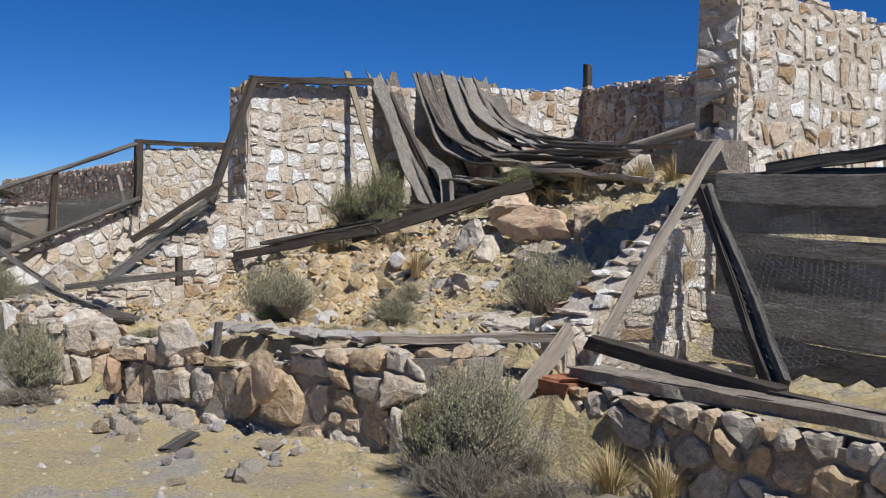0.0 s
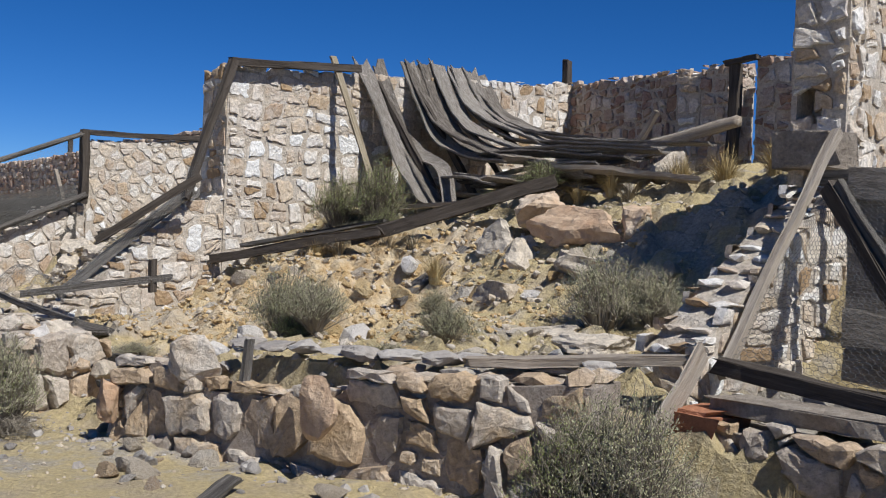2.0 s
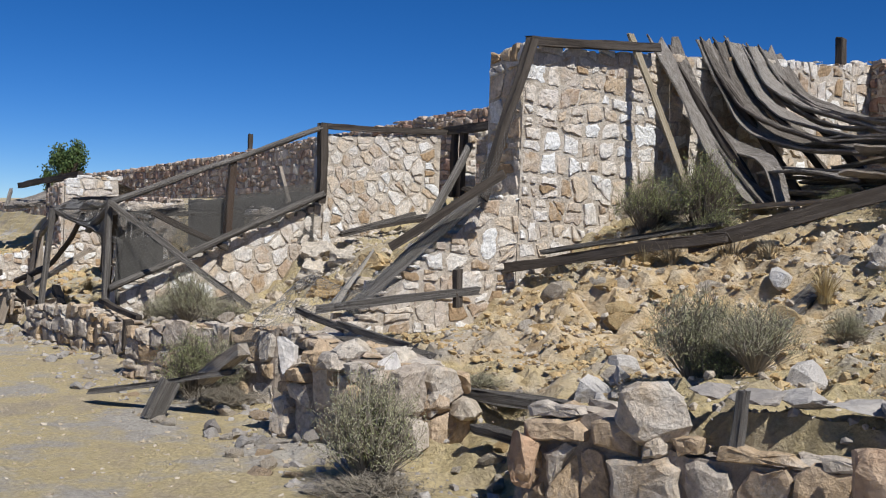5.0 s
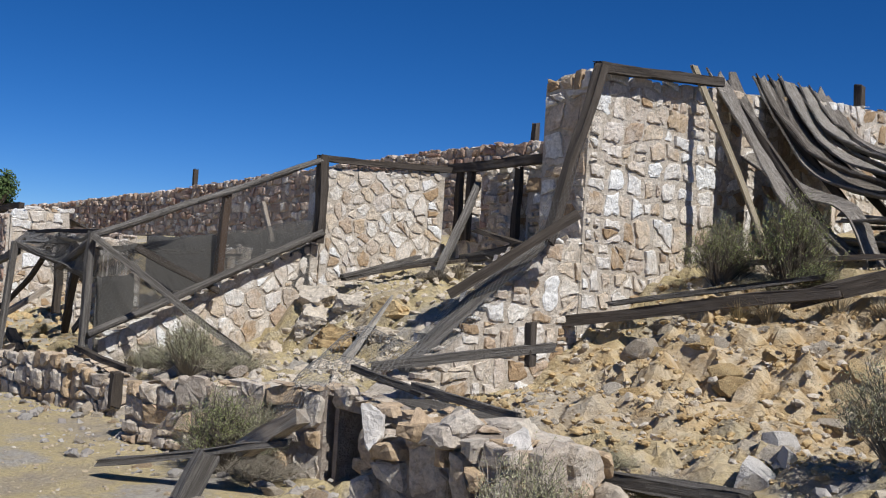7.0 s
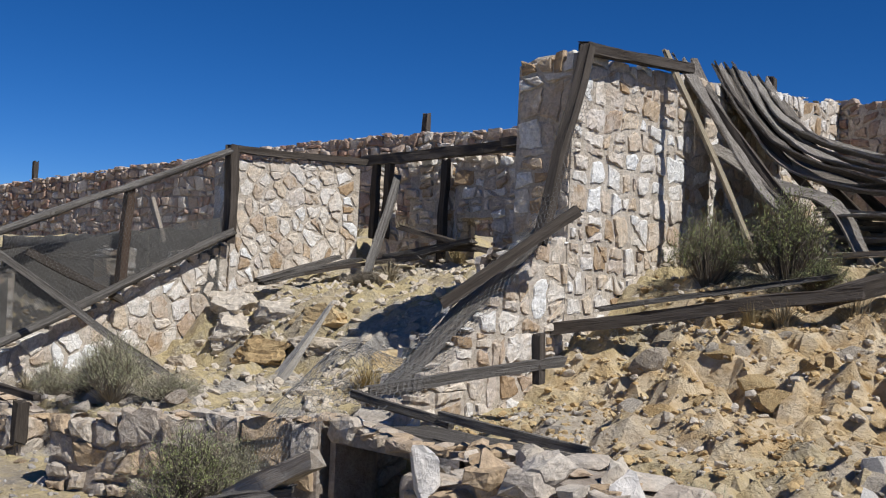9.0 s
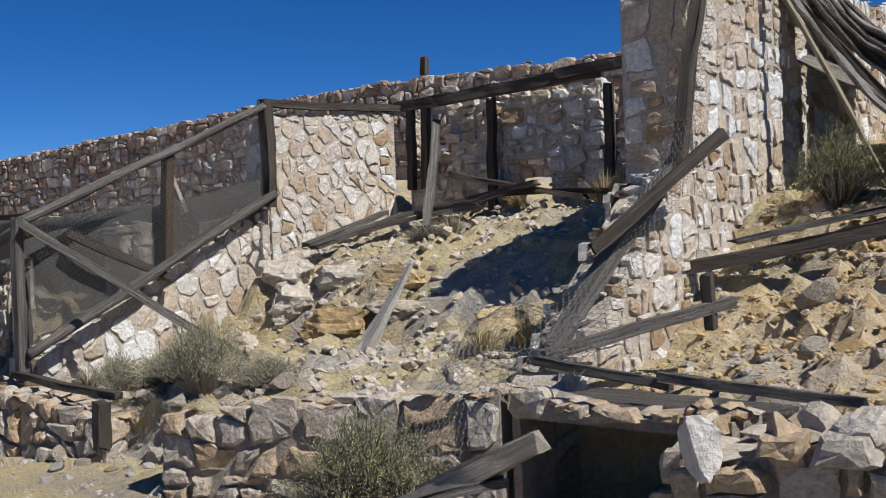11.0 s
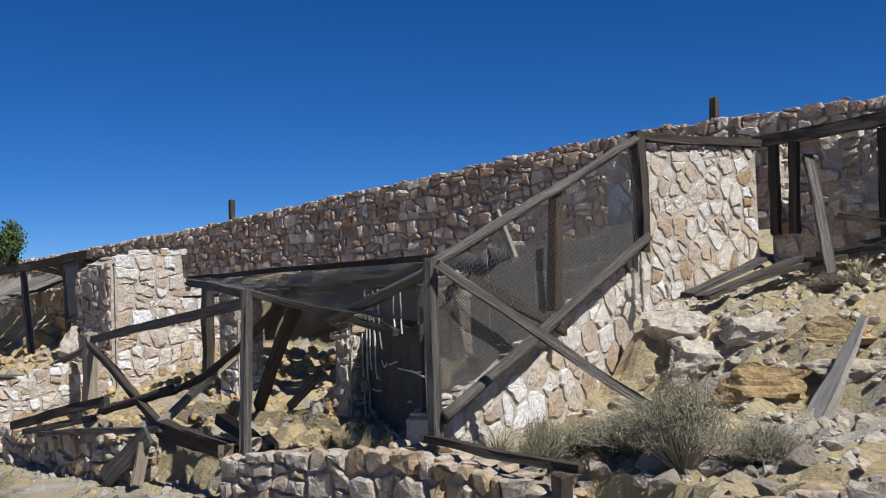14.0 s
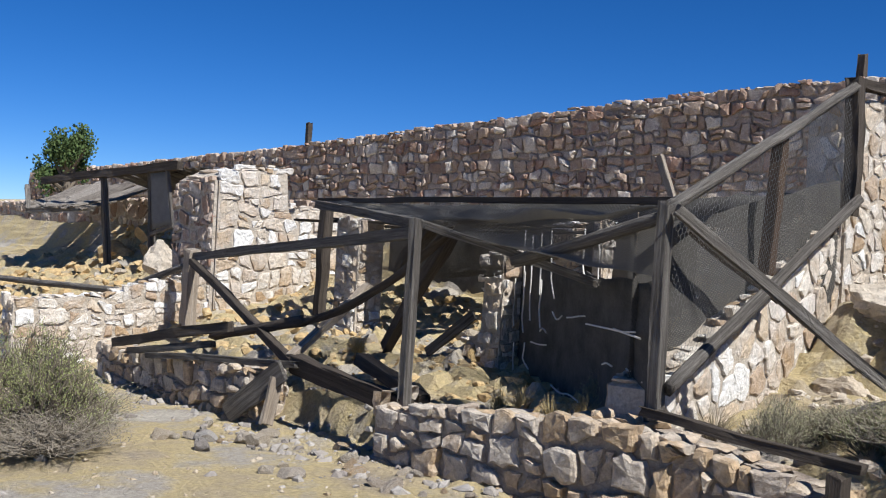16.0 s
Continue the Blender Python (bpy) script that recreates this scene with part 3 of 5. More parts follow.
_ma.inputs[1].default_value = 4.0
_l(_d.outputs["Value"], _ma.inputs[2])
_mr = _g.new("ShaderNodeMapRange")
_mr.inputs[1].default_value, _mr.inputs[2].default_value = 3.2, 4.4
_mr.inputs[3].default_value, _mr.inputs[4].default_value = 0.85, 0.0
_l(_ma.outputs[0], _mr.inputs[0])
_mx = _g.new("ShaderNodeMix")
_mx.data_type = "RGBA"
_l(_mr.outputs[0], _mx.inputs[0])
_l(_old, _mx.inputs[6])
_rc = _g.new("ShaderNodeValToRGB")
_rc.color_ramp.elements[0].position, _rc.color_ramp.elements[1].position = 0.35, 0.65
_rc.color_ramp.elements[0].color, _rc.color_ramp.elements[1].color = (0.50, 0.34, 0.17, 1), (0.70, 0.58, 0.41, 1)
_n2 = _g.new("ShaderNodeTexNoise")
_n2.inputs["Scale"].default_value = 7.0
_n2.inputs["Detail"].default_value = 8.0
_l(_tc.outputs["Object"], _n2.inputs["Vector"])
_l(_n2.outputs["Fac"], _rc.inputs[0])
_l(_rc.outputs[0], _mx.inputs[7])
_l(_mx.outputs[2], _b.inputs["Base Color"])
tagged(mesh_object("ground", gv, gf, GROUND), "dry ochre and grey desert ground rising up a stony bank", "ground", kind="structure")

# ---- walls ----
# the tall tower end and its wing
stone_wall("wall_tower", (-5.83, 7.99), (-5.83, 12.6), [(0, 1.2, 3.82), (1.0, 1.4, 3.78), (2.6, 1.8, 3.74), (4.7, 2.2, 3.8)], 0.45, "tall pale rubble stone wall in the sun", 0.27, 0.019, 0.018, faces_=("front",), seed=11, near=(-5.8, 7.7, 3), flat=1.0)
stone_wall("wall_tower_end", (-6.28, 7.72), (-5.81, 7.72), [(0, 1.2, 3.8), (0.47, 1.2, 3.82)], 0.26, "tall shaded rubble stone wall end with a square niche", 0.26, 0.016, 0.03, faces_=("front", "last"), seed=13, flat=1.05, holes=[(0.05, 0.27, 2.42, 2.71)])
stone_wall("wall_tower_wing", (-5.72, 5.6), (-5.72, 7.74), [(0, 0.2, 0.72), (0.4, 0.2, 1.0), (1.6, 0.4, 1.75), (2.14, 0.6, 2.0)], 0.4, "stepped low rubble wall running down the slope", 0.25, 0.012, 0.024, faces_=("front", "back", "first"), seed=12, near=(-5.8, 5.6, 1), flat=1.25)
# the tall pier and its long flank
stone_wall("wall_pier", (-13.95, 7.05), (-13.95, 14.0), [(0, 0.4, 3.53), (1.0, 0.6, 3.6), (2.0, 0.8, 3.69), (4.5, 1.4, 3.88), (7.0, 2.0, 4.15)], 0.63, "tall pale rubble stone wall lit by the sun", 0.28, 0.015, 0.02, faces_=("front", "first"), seed=21, near=(-14, 7, 2), flat=1.1)
stone_wall("wall_pier_wing", (-13.95, 4.6), (-13.95, 7.04), [(0, -0.5, 0.22), (0.47, -0.4, 0.52), (1.9, 0.0, 1.70), (2.44, 0.2, 1.84)], 0.4, "stepped rubble stone wing wall running down the bank", 0.26, 0.013, 0.022, faces_=("front", "back", "first"), seed=22, near=(-14, 5, 1), flat=1.15)
# the wall with the corner post
stone_wall("wall_block", (-19.63, 7.66), (-19.42, 9.8), [(0, 0.6, 2.84), (2.15, 1.0, 2.95)], 0.45, "square rubble stone wall block beside a timber post", 0.2, 0.012, 0.016, faces_=("front", "first", "last"), seed=31, flat=1.1, wild=True)
stone_wall("wall_block_wing", (-19.24, 4.25), (-19.66, 7.65), [(0, -0.5, 0.36), (3.42, 0.1, 1.74)], 0.4, "sloping rubble stone wing wall under a log rail", 0.22, 0.012, 0.018, faces_=("front", "back"), seed=32, flat=1.1, wild=True)
# the shelter front in the middle pen
stone_wall("wall_shelter", (-19.4, 10.1), (-14.72, 10.1), [(0, 1.2, 3.02), (2.6, 1.4, 3.06), (4.68, 1.5, 3.2)], 0.42, "ruined stone shelter front with open bays", 0.22, 0.016, 0.045, mat=STONE, faces_=("front", "jamb"), seed=41, holes=[(0.06, 0.72, 2.02, 3.5), (1.32, 1.56, 1.9, 3.5), (1.6, 2.25, 1.4, 2.2), (2.95, 3.35, 2.1, 3.5)])
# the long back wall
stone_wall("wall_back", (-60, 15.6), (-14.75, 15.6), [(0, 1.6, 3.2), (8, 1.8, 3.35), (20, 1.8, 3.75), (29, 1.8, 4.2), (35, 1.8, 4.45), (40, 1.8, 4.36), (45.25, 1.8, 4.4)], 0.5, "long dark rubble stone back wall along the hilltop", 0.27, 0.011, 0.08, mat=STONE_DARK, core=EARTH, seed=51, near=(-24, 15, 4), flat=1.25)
# shaded upper walls take the darker stone, the sunlit pier the pale one
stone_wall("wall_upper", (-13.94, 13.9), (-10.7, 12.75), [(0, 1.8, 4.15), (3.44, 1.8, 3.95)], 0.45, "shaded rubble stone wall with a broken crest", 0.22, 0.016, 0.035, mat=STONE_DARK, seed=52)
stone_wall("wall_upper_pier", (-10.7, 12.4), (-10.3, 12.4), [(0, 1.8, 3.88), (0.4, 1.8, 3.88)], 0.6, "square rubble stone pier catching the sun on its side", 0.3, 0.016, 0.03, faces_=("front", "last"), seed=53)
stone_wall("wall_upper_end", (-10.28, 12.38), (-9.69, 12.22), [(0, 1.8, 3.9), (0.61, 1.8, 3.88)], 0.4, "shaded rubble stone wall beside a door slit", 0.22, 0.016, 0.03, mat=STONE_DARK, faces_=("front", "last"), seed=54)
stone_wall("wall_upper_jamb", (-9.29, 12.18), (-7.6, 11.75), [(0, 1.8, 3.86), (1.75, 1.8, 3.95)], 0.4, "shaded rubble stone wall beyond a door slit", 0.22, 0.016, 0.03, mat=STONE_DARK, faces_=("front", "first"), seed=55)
# front retaining walls
stone_wall("wall_front", (-9.62, 3.56), (-5.75, 4.68), [(0, -0.45, 0.30), (0.5, -0.45, 0.44), (1.1, -0.42, 0.30), (2.1, -0.42, 0.34), (2.5, -0.4, 0.56), (4.2, -0.4, 0.62)], 0.45, "low retaining wall of large rough pinkish-tan field stones", 0.37, 0.011, 0.07, FIELD, EARTH, ("front", "first"), 61, near=(-8, 4, 0), flat=1.1)
stone_wall("wall_front_capped", (-5.5, 5.22), (-1.0, 5.1), [(0, -0.4, 0.44), (4.5, -0.4, 0.44)], 0.42, "retaining wall of rounded field stones under a concrete cap", 0.2, 0.011, 0.065, FIELD, EARTH, ("front", "first"), 62, cap=False, flat=1.0, wild=True)
stone_wall("wall_front_middle", (-12.55, 3.4), (-11.05, 3.5), [(0, -0.6, 0.24), (0.4, -0.6, 0.36), (0.9, -0.6, 0.46), (1.5, -0.6, 0.34)], 0.7, "standing stump of a broken wall of big upright stones", 0.34, 0.011, 0.10, FIELD, EARTH, ("front", "first", "last"), 63, flat=0.75)
stone_wall("wall_front_low", (-16.3, 3.35), (-13.95, 4.03), [(0, -0.65, 0.12), (0.6, -0.65, 0.24), (2.45, -0.6, 0.40)], 0.4, "low tumbled retaining wall of pale rough stones", 0.27, 0.011, 0.055, FIELD, EARTH, ("front", "first"), 64, flat=1.2)
stone_wall("wall_front_gap", (-13.92, 4.12), (-12.5, 4.06), [(0, -0.6, 0.40), (0.6, -0.6, 0.32), (1.42, -0.6, 0.36)], 0.4, "shaded broken retaining wall behind the standing stump", 0.24, 0.02, 0.07, FIELD, EARTH, ("front",), 67, flat=1.1, holes=[(0.06, 1.2, -0.7, 0.2)])
stone_wall("wall_front_cage", (-21.45, 3.55), (-17.75, 3.85), [(0, -0.75, -0.05), (2.4, -0.7, 0.17), (3.7, -0.6, -0.05)], 0.45, "retaining wall of upright rough stones below the cage", 0.27, 0.009, 0.06, FIELD, EARTH, ("front", "first", "last"), 65, flat=0.9)
stone_wall("wall_front_left", (-27.2, 3.85), (-23.4, 3.6), [(0, -0.85, -0.22), (3.8, -0.85, -0.02)], 0.4, "low retaining wall of upright pale stones", 0.25, 0.009, 0.06, FIELD, EARTH, ("front", "last"), 66, flat=0.85)
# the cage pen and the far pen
# thin facing of darker, weathered stone paints the shade of the pier's front
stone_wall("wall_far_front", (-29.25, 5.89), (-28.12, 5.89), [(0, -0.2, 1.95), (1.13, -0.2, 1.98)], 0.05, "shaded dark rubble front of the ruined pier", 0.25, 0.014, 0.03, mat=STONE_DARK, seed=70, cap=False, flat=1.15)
stone_wall("wall_far_pier", (-28.1, 5.95), (-28.1, 8.4), [(0, -0.2, 2.02), (0.35, -0.2, 2.2), (1.15, 0.0, 2.22), (1.2, 0.0, 1.68), (2.45, 0.3, 1.66)], 1.15, "ruined pale stone pier with a broken top", 0.27, 0.012, 0.025, seed=71, faces_=("front",), flat=1.15)
stone_wall("wall_far_wing", (-28.3, 3.2), (-28.15, 5.94), [(0, -0.9, 0.24), (1.2, -0.8, 0.34), (2.3, -0.7, 0.58), (2.74, -0.5, 0.66)], 0.4, "low rubble stone wing wall running down the bank", 0.23, 0.012, 0.022, seed=72, faces_=("front", "first"), flat=1.2)
stone_wall("wall_jamb", (-22.95, 5.7), (-22.18, 5.7), [(0, -0.4, 0.08), (0.5, -0.4, 0.42), (0.53, -0.4, 1.18), (0.77, -0.4, 1.22)], 0.36, "stone door jamb with a sunlit edge", 0.2, 0.016, 0.03, mat=STONE, seed=73, faces_=("front", "last"))
stone_wall("wall_inner_column", (-25.6, 6.2), (-25.15, 6.2), [(0, 0.0, 1.5), (0.45, 0.0, 1.5)], 0.4, "slim stone column at the back of the pen", 0.22, 0.016, 0.03, seed=74, faces_=("front", "last"))
for k, (x, w, top_) in enumerate(((-23.75, 0.33, 1.62), (-23.08, 0.14, 1.64), (-21.6, 0.5, 1.58))):
    stone_wall("wall_cage_column", (x, 8.2), (x + w, 8.2), [(0, 0.3, top_), (w, 0.3, top_)], 0.34, "slim stone column standing in the cage", 0.2, 0.014, 0.025, seed=76 + k, faces_=("front", "last"))
# dark stone carries the shade at the back of the far pen
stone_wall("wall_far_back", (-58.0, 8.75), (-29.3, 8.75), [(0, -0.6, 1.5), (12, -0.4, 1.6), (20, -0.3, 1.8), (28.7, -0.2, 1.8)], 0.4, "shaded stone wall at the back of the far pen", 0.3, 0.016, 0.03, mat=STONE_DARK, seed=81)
# ---- timber ----
# the cage on the sloping wall
timber("corner_post", (-19.54, 7.56, 1.70), (-19.56, 7.57, 2.95), 0.13, 0.13, WOOD_DARK, "dark weathered timber corner post on the stone wall", "post")
timber("top_plate", (-19.6, 7.55, 2.93), (-19.42, 9.9, 3.02), 0.12, 0.09, WOOD_DARK, "dark flat top plate on the stone block", "beam")
timber("rail", (-19.54, 7.55, 2.89), (-19.1, 4.05, 1.56), 0.09, 0.09, WOOD, "thick weathered rail sloping down to a cage post", "rail", round_=True)
timber("rail", (-19.48, 7.6, 1.85), (-18.98, 4.0, 0.37), 0.10, 0.10, WOOD, "thick round log rail on the sloping wall", "rail", round_=True)
timber("cage_post", (-19.08, 3.98, 0.16), (-19.1, 4.03, 1.6), 0.085, 0.085, WOOD, "square weathered cage post on the front wall", "post")
timber("cage_post", (-21.3, 3.72, -0.1), (-21.5, 3.92, 1.42), 0.08, 0.08, WOOD, "slim weathered cage post on the front wall", "post")
timber("cage_post", (-19.42, 5.92, 1.12), (-19.38, 5.94, 2.24), 0.1, 0.1, BROWN, "reddish brown post between two rails", "post")
timber("brace", (-19.0, 4.0, 1.55), (-17.9, 5.62, 0.18), 0.07, 0.075, WOOD, "long diagonal timber brace leaning on the rubble", "brace")
timber("brace", (-19.35, 4.7, 1.45), (-19.25, 5.85, 0.95), 0.06, 0.08, WOOD_DARK, "short dark brace behind the netting", "brace")
timber("cage_rail", (-24.5, 5.1, 1.6), (-21.5, 3.95, 1.40), 0.08, 0.08, WOOD, "weathered rail along the top of the cage", "rail")
timber("cage_rail", (-21.5, 3.95, 1.41), (-19.95, 4.4, 1.0), 0.06, 0.06, WOOD, "thin broken rail sagging in the netting", "rail")
timber("cage_rail", (-24.5, 5.1, 1.64), (-19.1, 4.15, 1.62), 0.05, 0.05, WOOD_DARK, "long straight rail across the cage top", "rail")
timber("cage_rail", (-19.1, 4.05, 1.5), (-20.65, 4.2, 1.12), 0.1, 0.1, WOOD, "short weathered brace below the cage top", "rail", round_=True)
timber("sill", (-19.15, 3.95, 0.2), (-17.63, 3.95, 0.1), 0.08, 0.06, WOOD_DARK, "dark sill beam on the front wall", "beam")
timber("stub", (-17.72, 3.85, -0.3), (-17.72, 3.86, 0.06), 0.1, 0.12, WOOD_DARK, "short dark stub post under the sill", "post")
timber("fence_rail", (-27.6, 5.3, 0.84), (-21.55, 3.98, 1.34), 0.08, 0.10, WOOD, "long weathered fence rail", "rail")
timber("fence_post", (-27.62, 5.28, -0.1), (-27.6, 5.3, 0.92), 0.18, 0.16, WOOD_PALE, "stout pale fence post", "post")
timber("brace", (-27.4, 5.2, 0.8), (-23.38, 4.05, 0.0), 0.085, 0.085, WOOD_DARK, "dark diagonal brace of the fallen fence", "brace")
timber("fallen_pole", (-25.3, 4.3, 0.06), (-23.6, 4.35, 0.38), 0.11, 0.11, WOOD_DARK, "dark pole of the fallen cage", "pole", round_=True)
timber("fallen_pole", (-23.7, 4.35, 0.34), (-21.55, 4.4, 1.34), 0.085, 0.085, WOOD_DARK, "dark leaning pole of the fallen cage", "pole", round_=True, sag=0.1)
timber("fallen_pole", (-23.4, 4.05, 0.05), (-23.6, 5.15, 0.74), 0.1, 0.07, WOOD_PALE, "pale split pole leaning up", "pole")
timber("fallen_pole", (-26.35, 3.65, -0.12), (-24.0, 3.75, 0.28), 0.08, 0.1, WOOD_DARK, "dark pole lying on the front wall", "pole")
timber("fallen_pole", (-25.9, 3.6, -0.16), (-24.3, 3.72, 0.08), 0.07, 0.07, WOOD, "grey pole lying on the front wall", "pole")
timber("fallen_pole", (-25.4, 3.6, -0.14), (-22.8, 3.72, 0.04), 0.09, 0.06, WOOD, "long grey board lying on the front wall", "pole")
timber("fallen_beam", (-22.95, 3.8, 0.05), (-21.3, 3.75, -0.12), 0.12, 0.16, WOOD_DARK, "dark beam fallen into the gap", "beam")
timber("fallen_beam", (-22.6, 4.3, 0.12), (-21.5, 4.1, -0.1), 0.12, 0.12, WOOD_DARK, "dark beam end among the rubble", "beam")
timber("fallen_board", (-23.6, 3.5, -0.5), (-22.9, 3.62, 0.0), 0.04, 0.2, WOOD, "grey board leaning in the gap", "board")
timber("fallen_board", (-22.95, 3.5, -0.5), (-22.98, 3.62, -0.08), 0.05, 0.12, WOOD_PALE, "pale upright board in the gap", "board")
timber("inner_post", (-25.75, 6.1, 0.2), (-25.7, 6.1, 1.66), 0.13, 0.13, WOOD_DARK, "dark inner post beside a stone column", "post")
timber("inner_brace", (-23.7, 5.5, 0.05), (-22.3, 5.15, 1.4), 0.11, 0.11, WOOD_DARK, "dark slanting brace inside the pen", "brace")
timber("inner_brace", (-24.0, 5.9, 0.9), (-22.4, 5.0, 1.5), 0.12, 0.14, WOOD_DARK, "dark slanting beam inside the pen", "brace")
timber("small_plank", (-22.8, 5.3, 0.12), (-22.15, 5.3, 0.56), 0.04, 0.1, WOOD, "small grey plank leaning on the jamb", "plank")
timber("tilted_stick", (-22.1, 8.1, 2.35), (-21.9, 8.2, 1.7), 0.07, 0.07, WOOD_PALE, "pale stick poking up behind the cage", "stick")
# planks assumed overhead, added to lay striped shade across the pen floor
for k, y in enumerate((6.4, 6.8, 7.2, 7.6, 8.0)):
    timber("roof_plank", (-26.6, y, 1.42 + 0.05 * (k % 2)), (-22.9, y + 0.1, 1.5 - 0.04 * (k % 3)), 0.3, 0.03, WOOD_DARK, "dark plank assumed over the pen for its striped shade", "plank", sag=0.04)
# the far pen
timber("shelter_beam", (-38.0, 7.4, 2.06), (-31.9, 7.4, 2.35), 0.14, 0.15, WOOD_DARK, "dark shelter beam on slim posts", "beam")
timber("shelter_post", (-34.65, 7.45, -0.1), (-35.08, 7.45, 2.16), 0.12, 0.12, WOOD, "weathered grey post of the far shelter", "post")
timber("shelter_post", (-32.82, 7.45, 0.1), (-33.12, 7.45, 2.2), 0.11, 0.11, WOOD, "weathered grey post of the far shelter", "post")
timber("fence_rail", (-36.5, 5.6, 0.02), (-29.9, 5.4, 0.2), 0.11, 0.11, WOOD, "grey rail lying along the bank", "rail", round_=True)
timber("fence_rail", (-30.0, 5.4, 0.19), (-27.75, 5.3, 0.72), 0.1, 0.1, WOOD, "grey rail rising to the fence post", "rail", round_=True)
timber("roof_pole", (-38.7, 7.3, 1.95), (-37.5, 6.9, 1.38), 0.1, 0.1, WOOD, "slanting pole of a fallen roof", "pole")
timber("roof_pole", (-37.7, 6.95, 1.40), (-35.0, 7.2, 1.48), 0.11, 0.1, WOOD, "grey pole along the edge of a fallen roof", "pole")
for k in range(8):
    timber("roof_board", (-38.9 + k * 0.5, 8.7, 2.05 + 0.04 * (k % 3)), (-37.9 + k * 0.38, 7.0, 1.52 - 0.05 * (k % 2)), 0.36, 0.03, WOOD_ROOF, "grey roof board of a fallen shelter", "board", sag=0.05 + 0.02 * (k % 3))
# boards added overhead only to shade the inside of the far pen
for k in range(9):
    timber("roof_board", (-35.0 + k * 0.42, 8.8, 1.92), (-35.0 + k * 0.42, 7.72, 2.18 + 0.015 * k), 0.4, 0.03, WOOD, "grey board added over the far shelter for shade", "board", steps=6)
# the tall pier
timber("top_plate", (-13.82, 7.0, 3.54), (-13.85, 9.1, 3.72), 0.12, 0.1, WOOD_DARK, "dark top plate along the tall stone wall", "beam")
timber("pier_post", (-13.80, 7.02, 3.55), (-13.82, 6.4, 1.72), 0.10, 0.10, WOOD_DARK, "dark leaning timber post on the pier", "post")
timber("slope_pole", (-13.85, 6.55, 1.85), (-14.15, 4.95, 0.52), 0.11, 0.11, WOOD, "weathered pole wrapped in netting on the wing wall", "pole")
timber("broken_beam", (-13.42, 6.4, 2.0), (-14.0, 5.35, 1.18), 0.06, 0.09, WOOD_DARK, "dark broken beam lying across the wing wall", "beam")
timber("wall_stick", (-13.85, 4.4, 0.55), (-13.2, 5.95, 0.78), 0.06, 0.08, WOOD, "grey pole lying against the wing wall", "pole")
timber("wall_stub", (-13.3, 5.75, 0.6), (-13.32, 5.75, 0.98), 0.07, 0.08, WOOD_DARK, "short dark stub standing on the pole", "post")
timber("front_beam", (-13.75, 4.15, 0.55), (-12.9, 4.2, 0.44), 0.05, 0.055, WOOD, "dark beam lying over the broken wall", "beam")
timber("front_beam", (-12.95, 4.15, 0.50), (-11.85, 4.2, 0.42), 0.05, 0.055, WOOD, "dark beam lying over the broken wall", "beam")
# added boards, mostly hidden by the wall, that shut the sun out of the hollow
timber("pit_board", (-13.85, 4.78, 0.24), (-12.45, 4.75, 0.22), 0.42, 0.05, WOOD, "wide grey board added over a hollow to keep it dark", "board")
timber("pit_board", (-13.8, 4.42, 0.23), (-12.5, 4.38, 0.22), 0.3, 0.05, WOOD, "narrow grey board added over a hollow to keep it dark", "board")
timber("pale_log", (-13.98, 3.3, -0.1), (-13.25, 3.35, 0.26), 0.12, 0.12, WOOD_PALE, "pale weathered log leaning on rubble", "log")
timber("long_beam", (-14.0, 6.88, 0.97), (-11.5, 7.72, 1.40), 0.12, 0.11, WOOD_DARK, "long dark beam lying on the slope", "beam")
timber("long_beam", (-11.9, 7.62, 1.30), (-9.95, 9.05, 2.10), 0.12, 0.15, WOOD_DARK, "long dark beam lying up the slope", "beam")
timber("lying_board", (-13.7, 7.2, 1.15), (-11.9, 8.1, 1.55), 0.22, 0.05, WOOD, "flat grey board on the slope", "board")
timber("lying_board", (-13.4, 8.4, 1.62), (-11.2, 9.0, 1.82), 0.2, 0.05, WOOD_PALE, "flat grey board on the slope", "board")
timber("leaning_plank", (-13.92, 8.7, 3.86), (-12.85, 8.85, 1.6), 0.035, 0.10, PLANK_YELLOW, "pale yellow split plank leaning on the wall", "plank", wear=0.25)
timber("slope_board", (-10.35, 7.05, 0.68), (-10.4, 8.1, 1.26), 0.2, 0.06, WOOD, "grey board half buried in the slope", "board")
timber("edge_board", (-6.65, 4.55, 0.62), (-5.62, 5.4, 0.70), 0.16, 0.06, WOOD_PALE, "pale board lying on the front wall", "board")
timber("leaning_board", (-5.52, 5.45, 0.78), (-5.42, 4.6, 0.06), 0.035, 0.14, WOOD_PALE, "pale weathered board leaning on the front wall", "board")
timber("bank_log", (-10.2, 11.0, 2.62), (-8.9, 11.2, 2.95), 0.16, 0.16, WOOD_PALE, "pale log lying on the bank", "log", round_=True)
timber("bank_stick", (-10.35, 11.0, 2.6), (-10.0, 11.0, 3.1), 0.08, 0.06, WOOD_PALE, "pale stick leaning by a log", "stick")
timber("slit_lintel", (-9.72, 12.1, 3.84), (-9.2, 12.02, 3.87), 0.1, 0.06, WOOD_DARK, "dark short lintel over a door slit", "beam")
timber("slit_post", (-9.58, 12.12, 2.2), (-9.57, 12.12, 3.82), 0.13, 0.12, WOOD_DARK, "dark door post beside a slit of sky", "post")
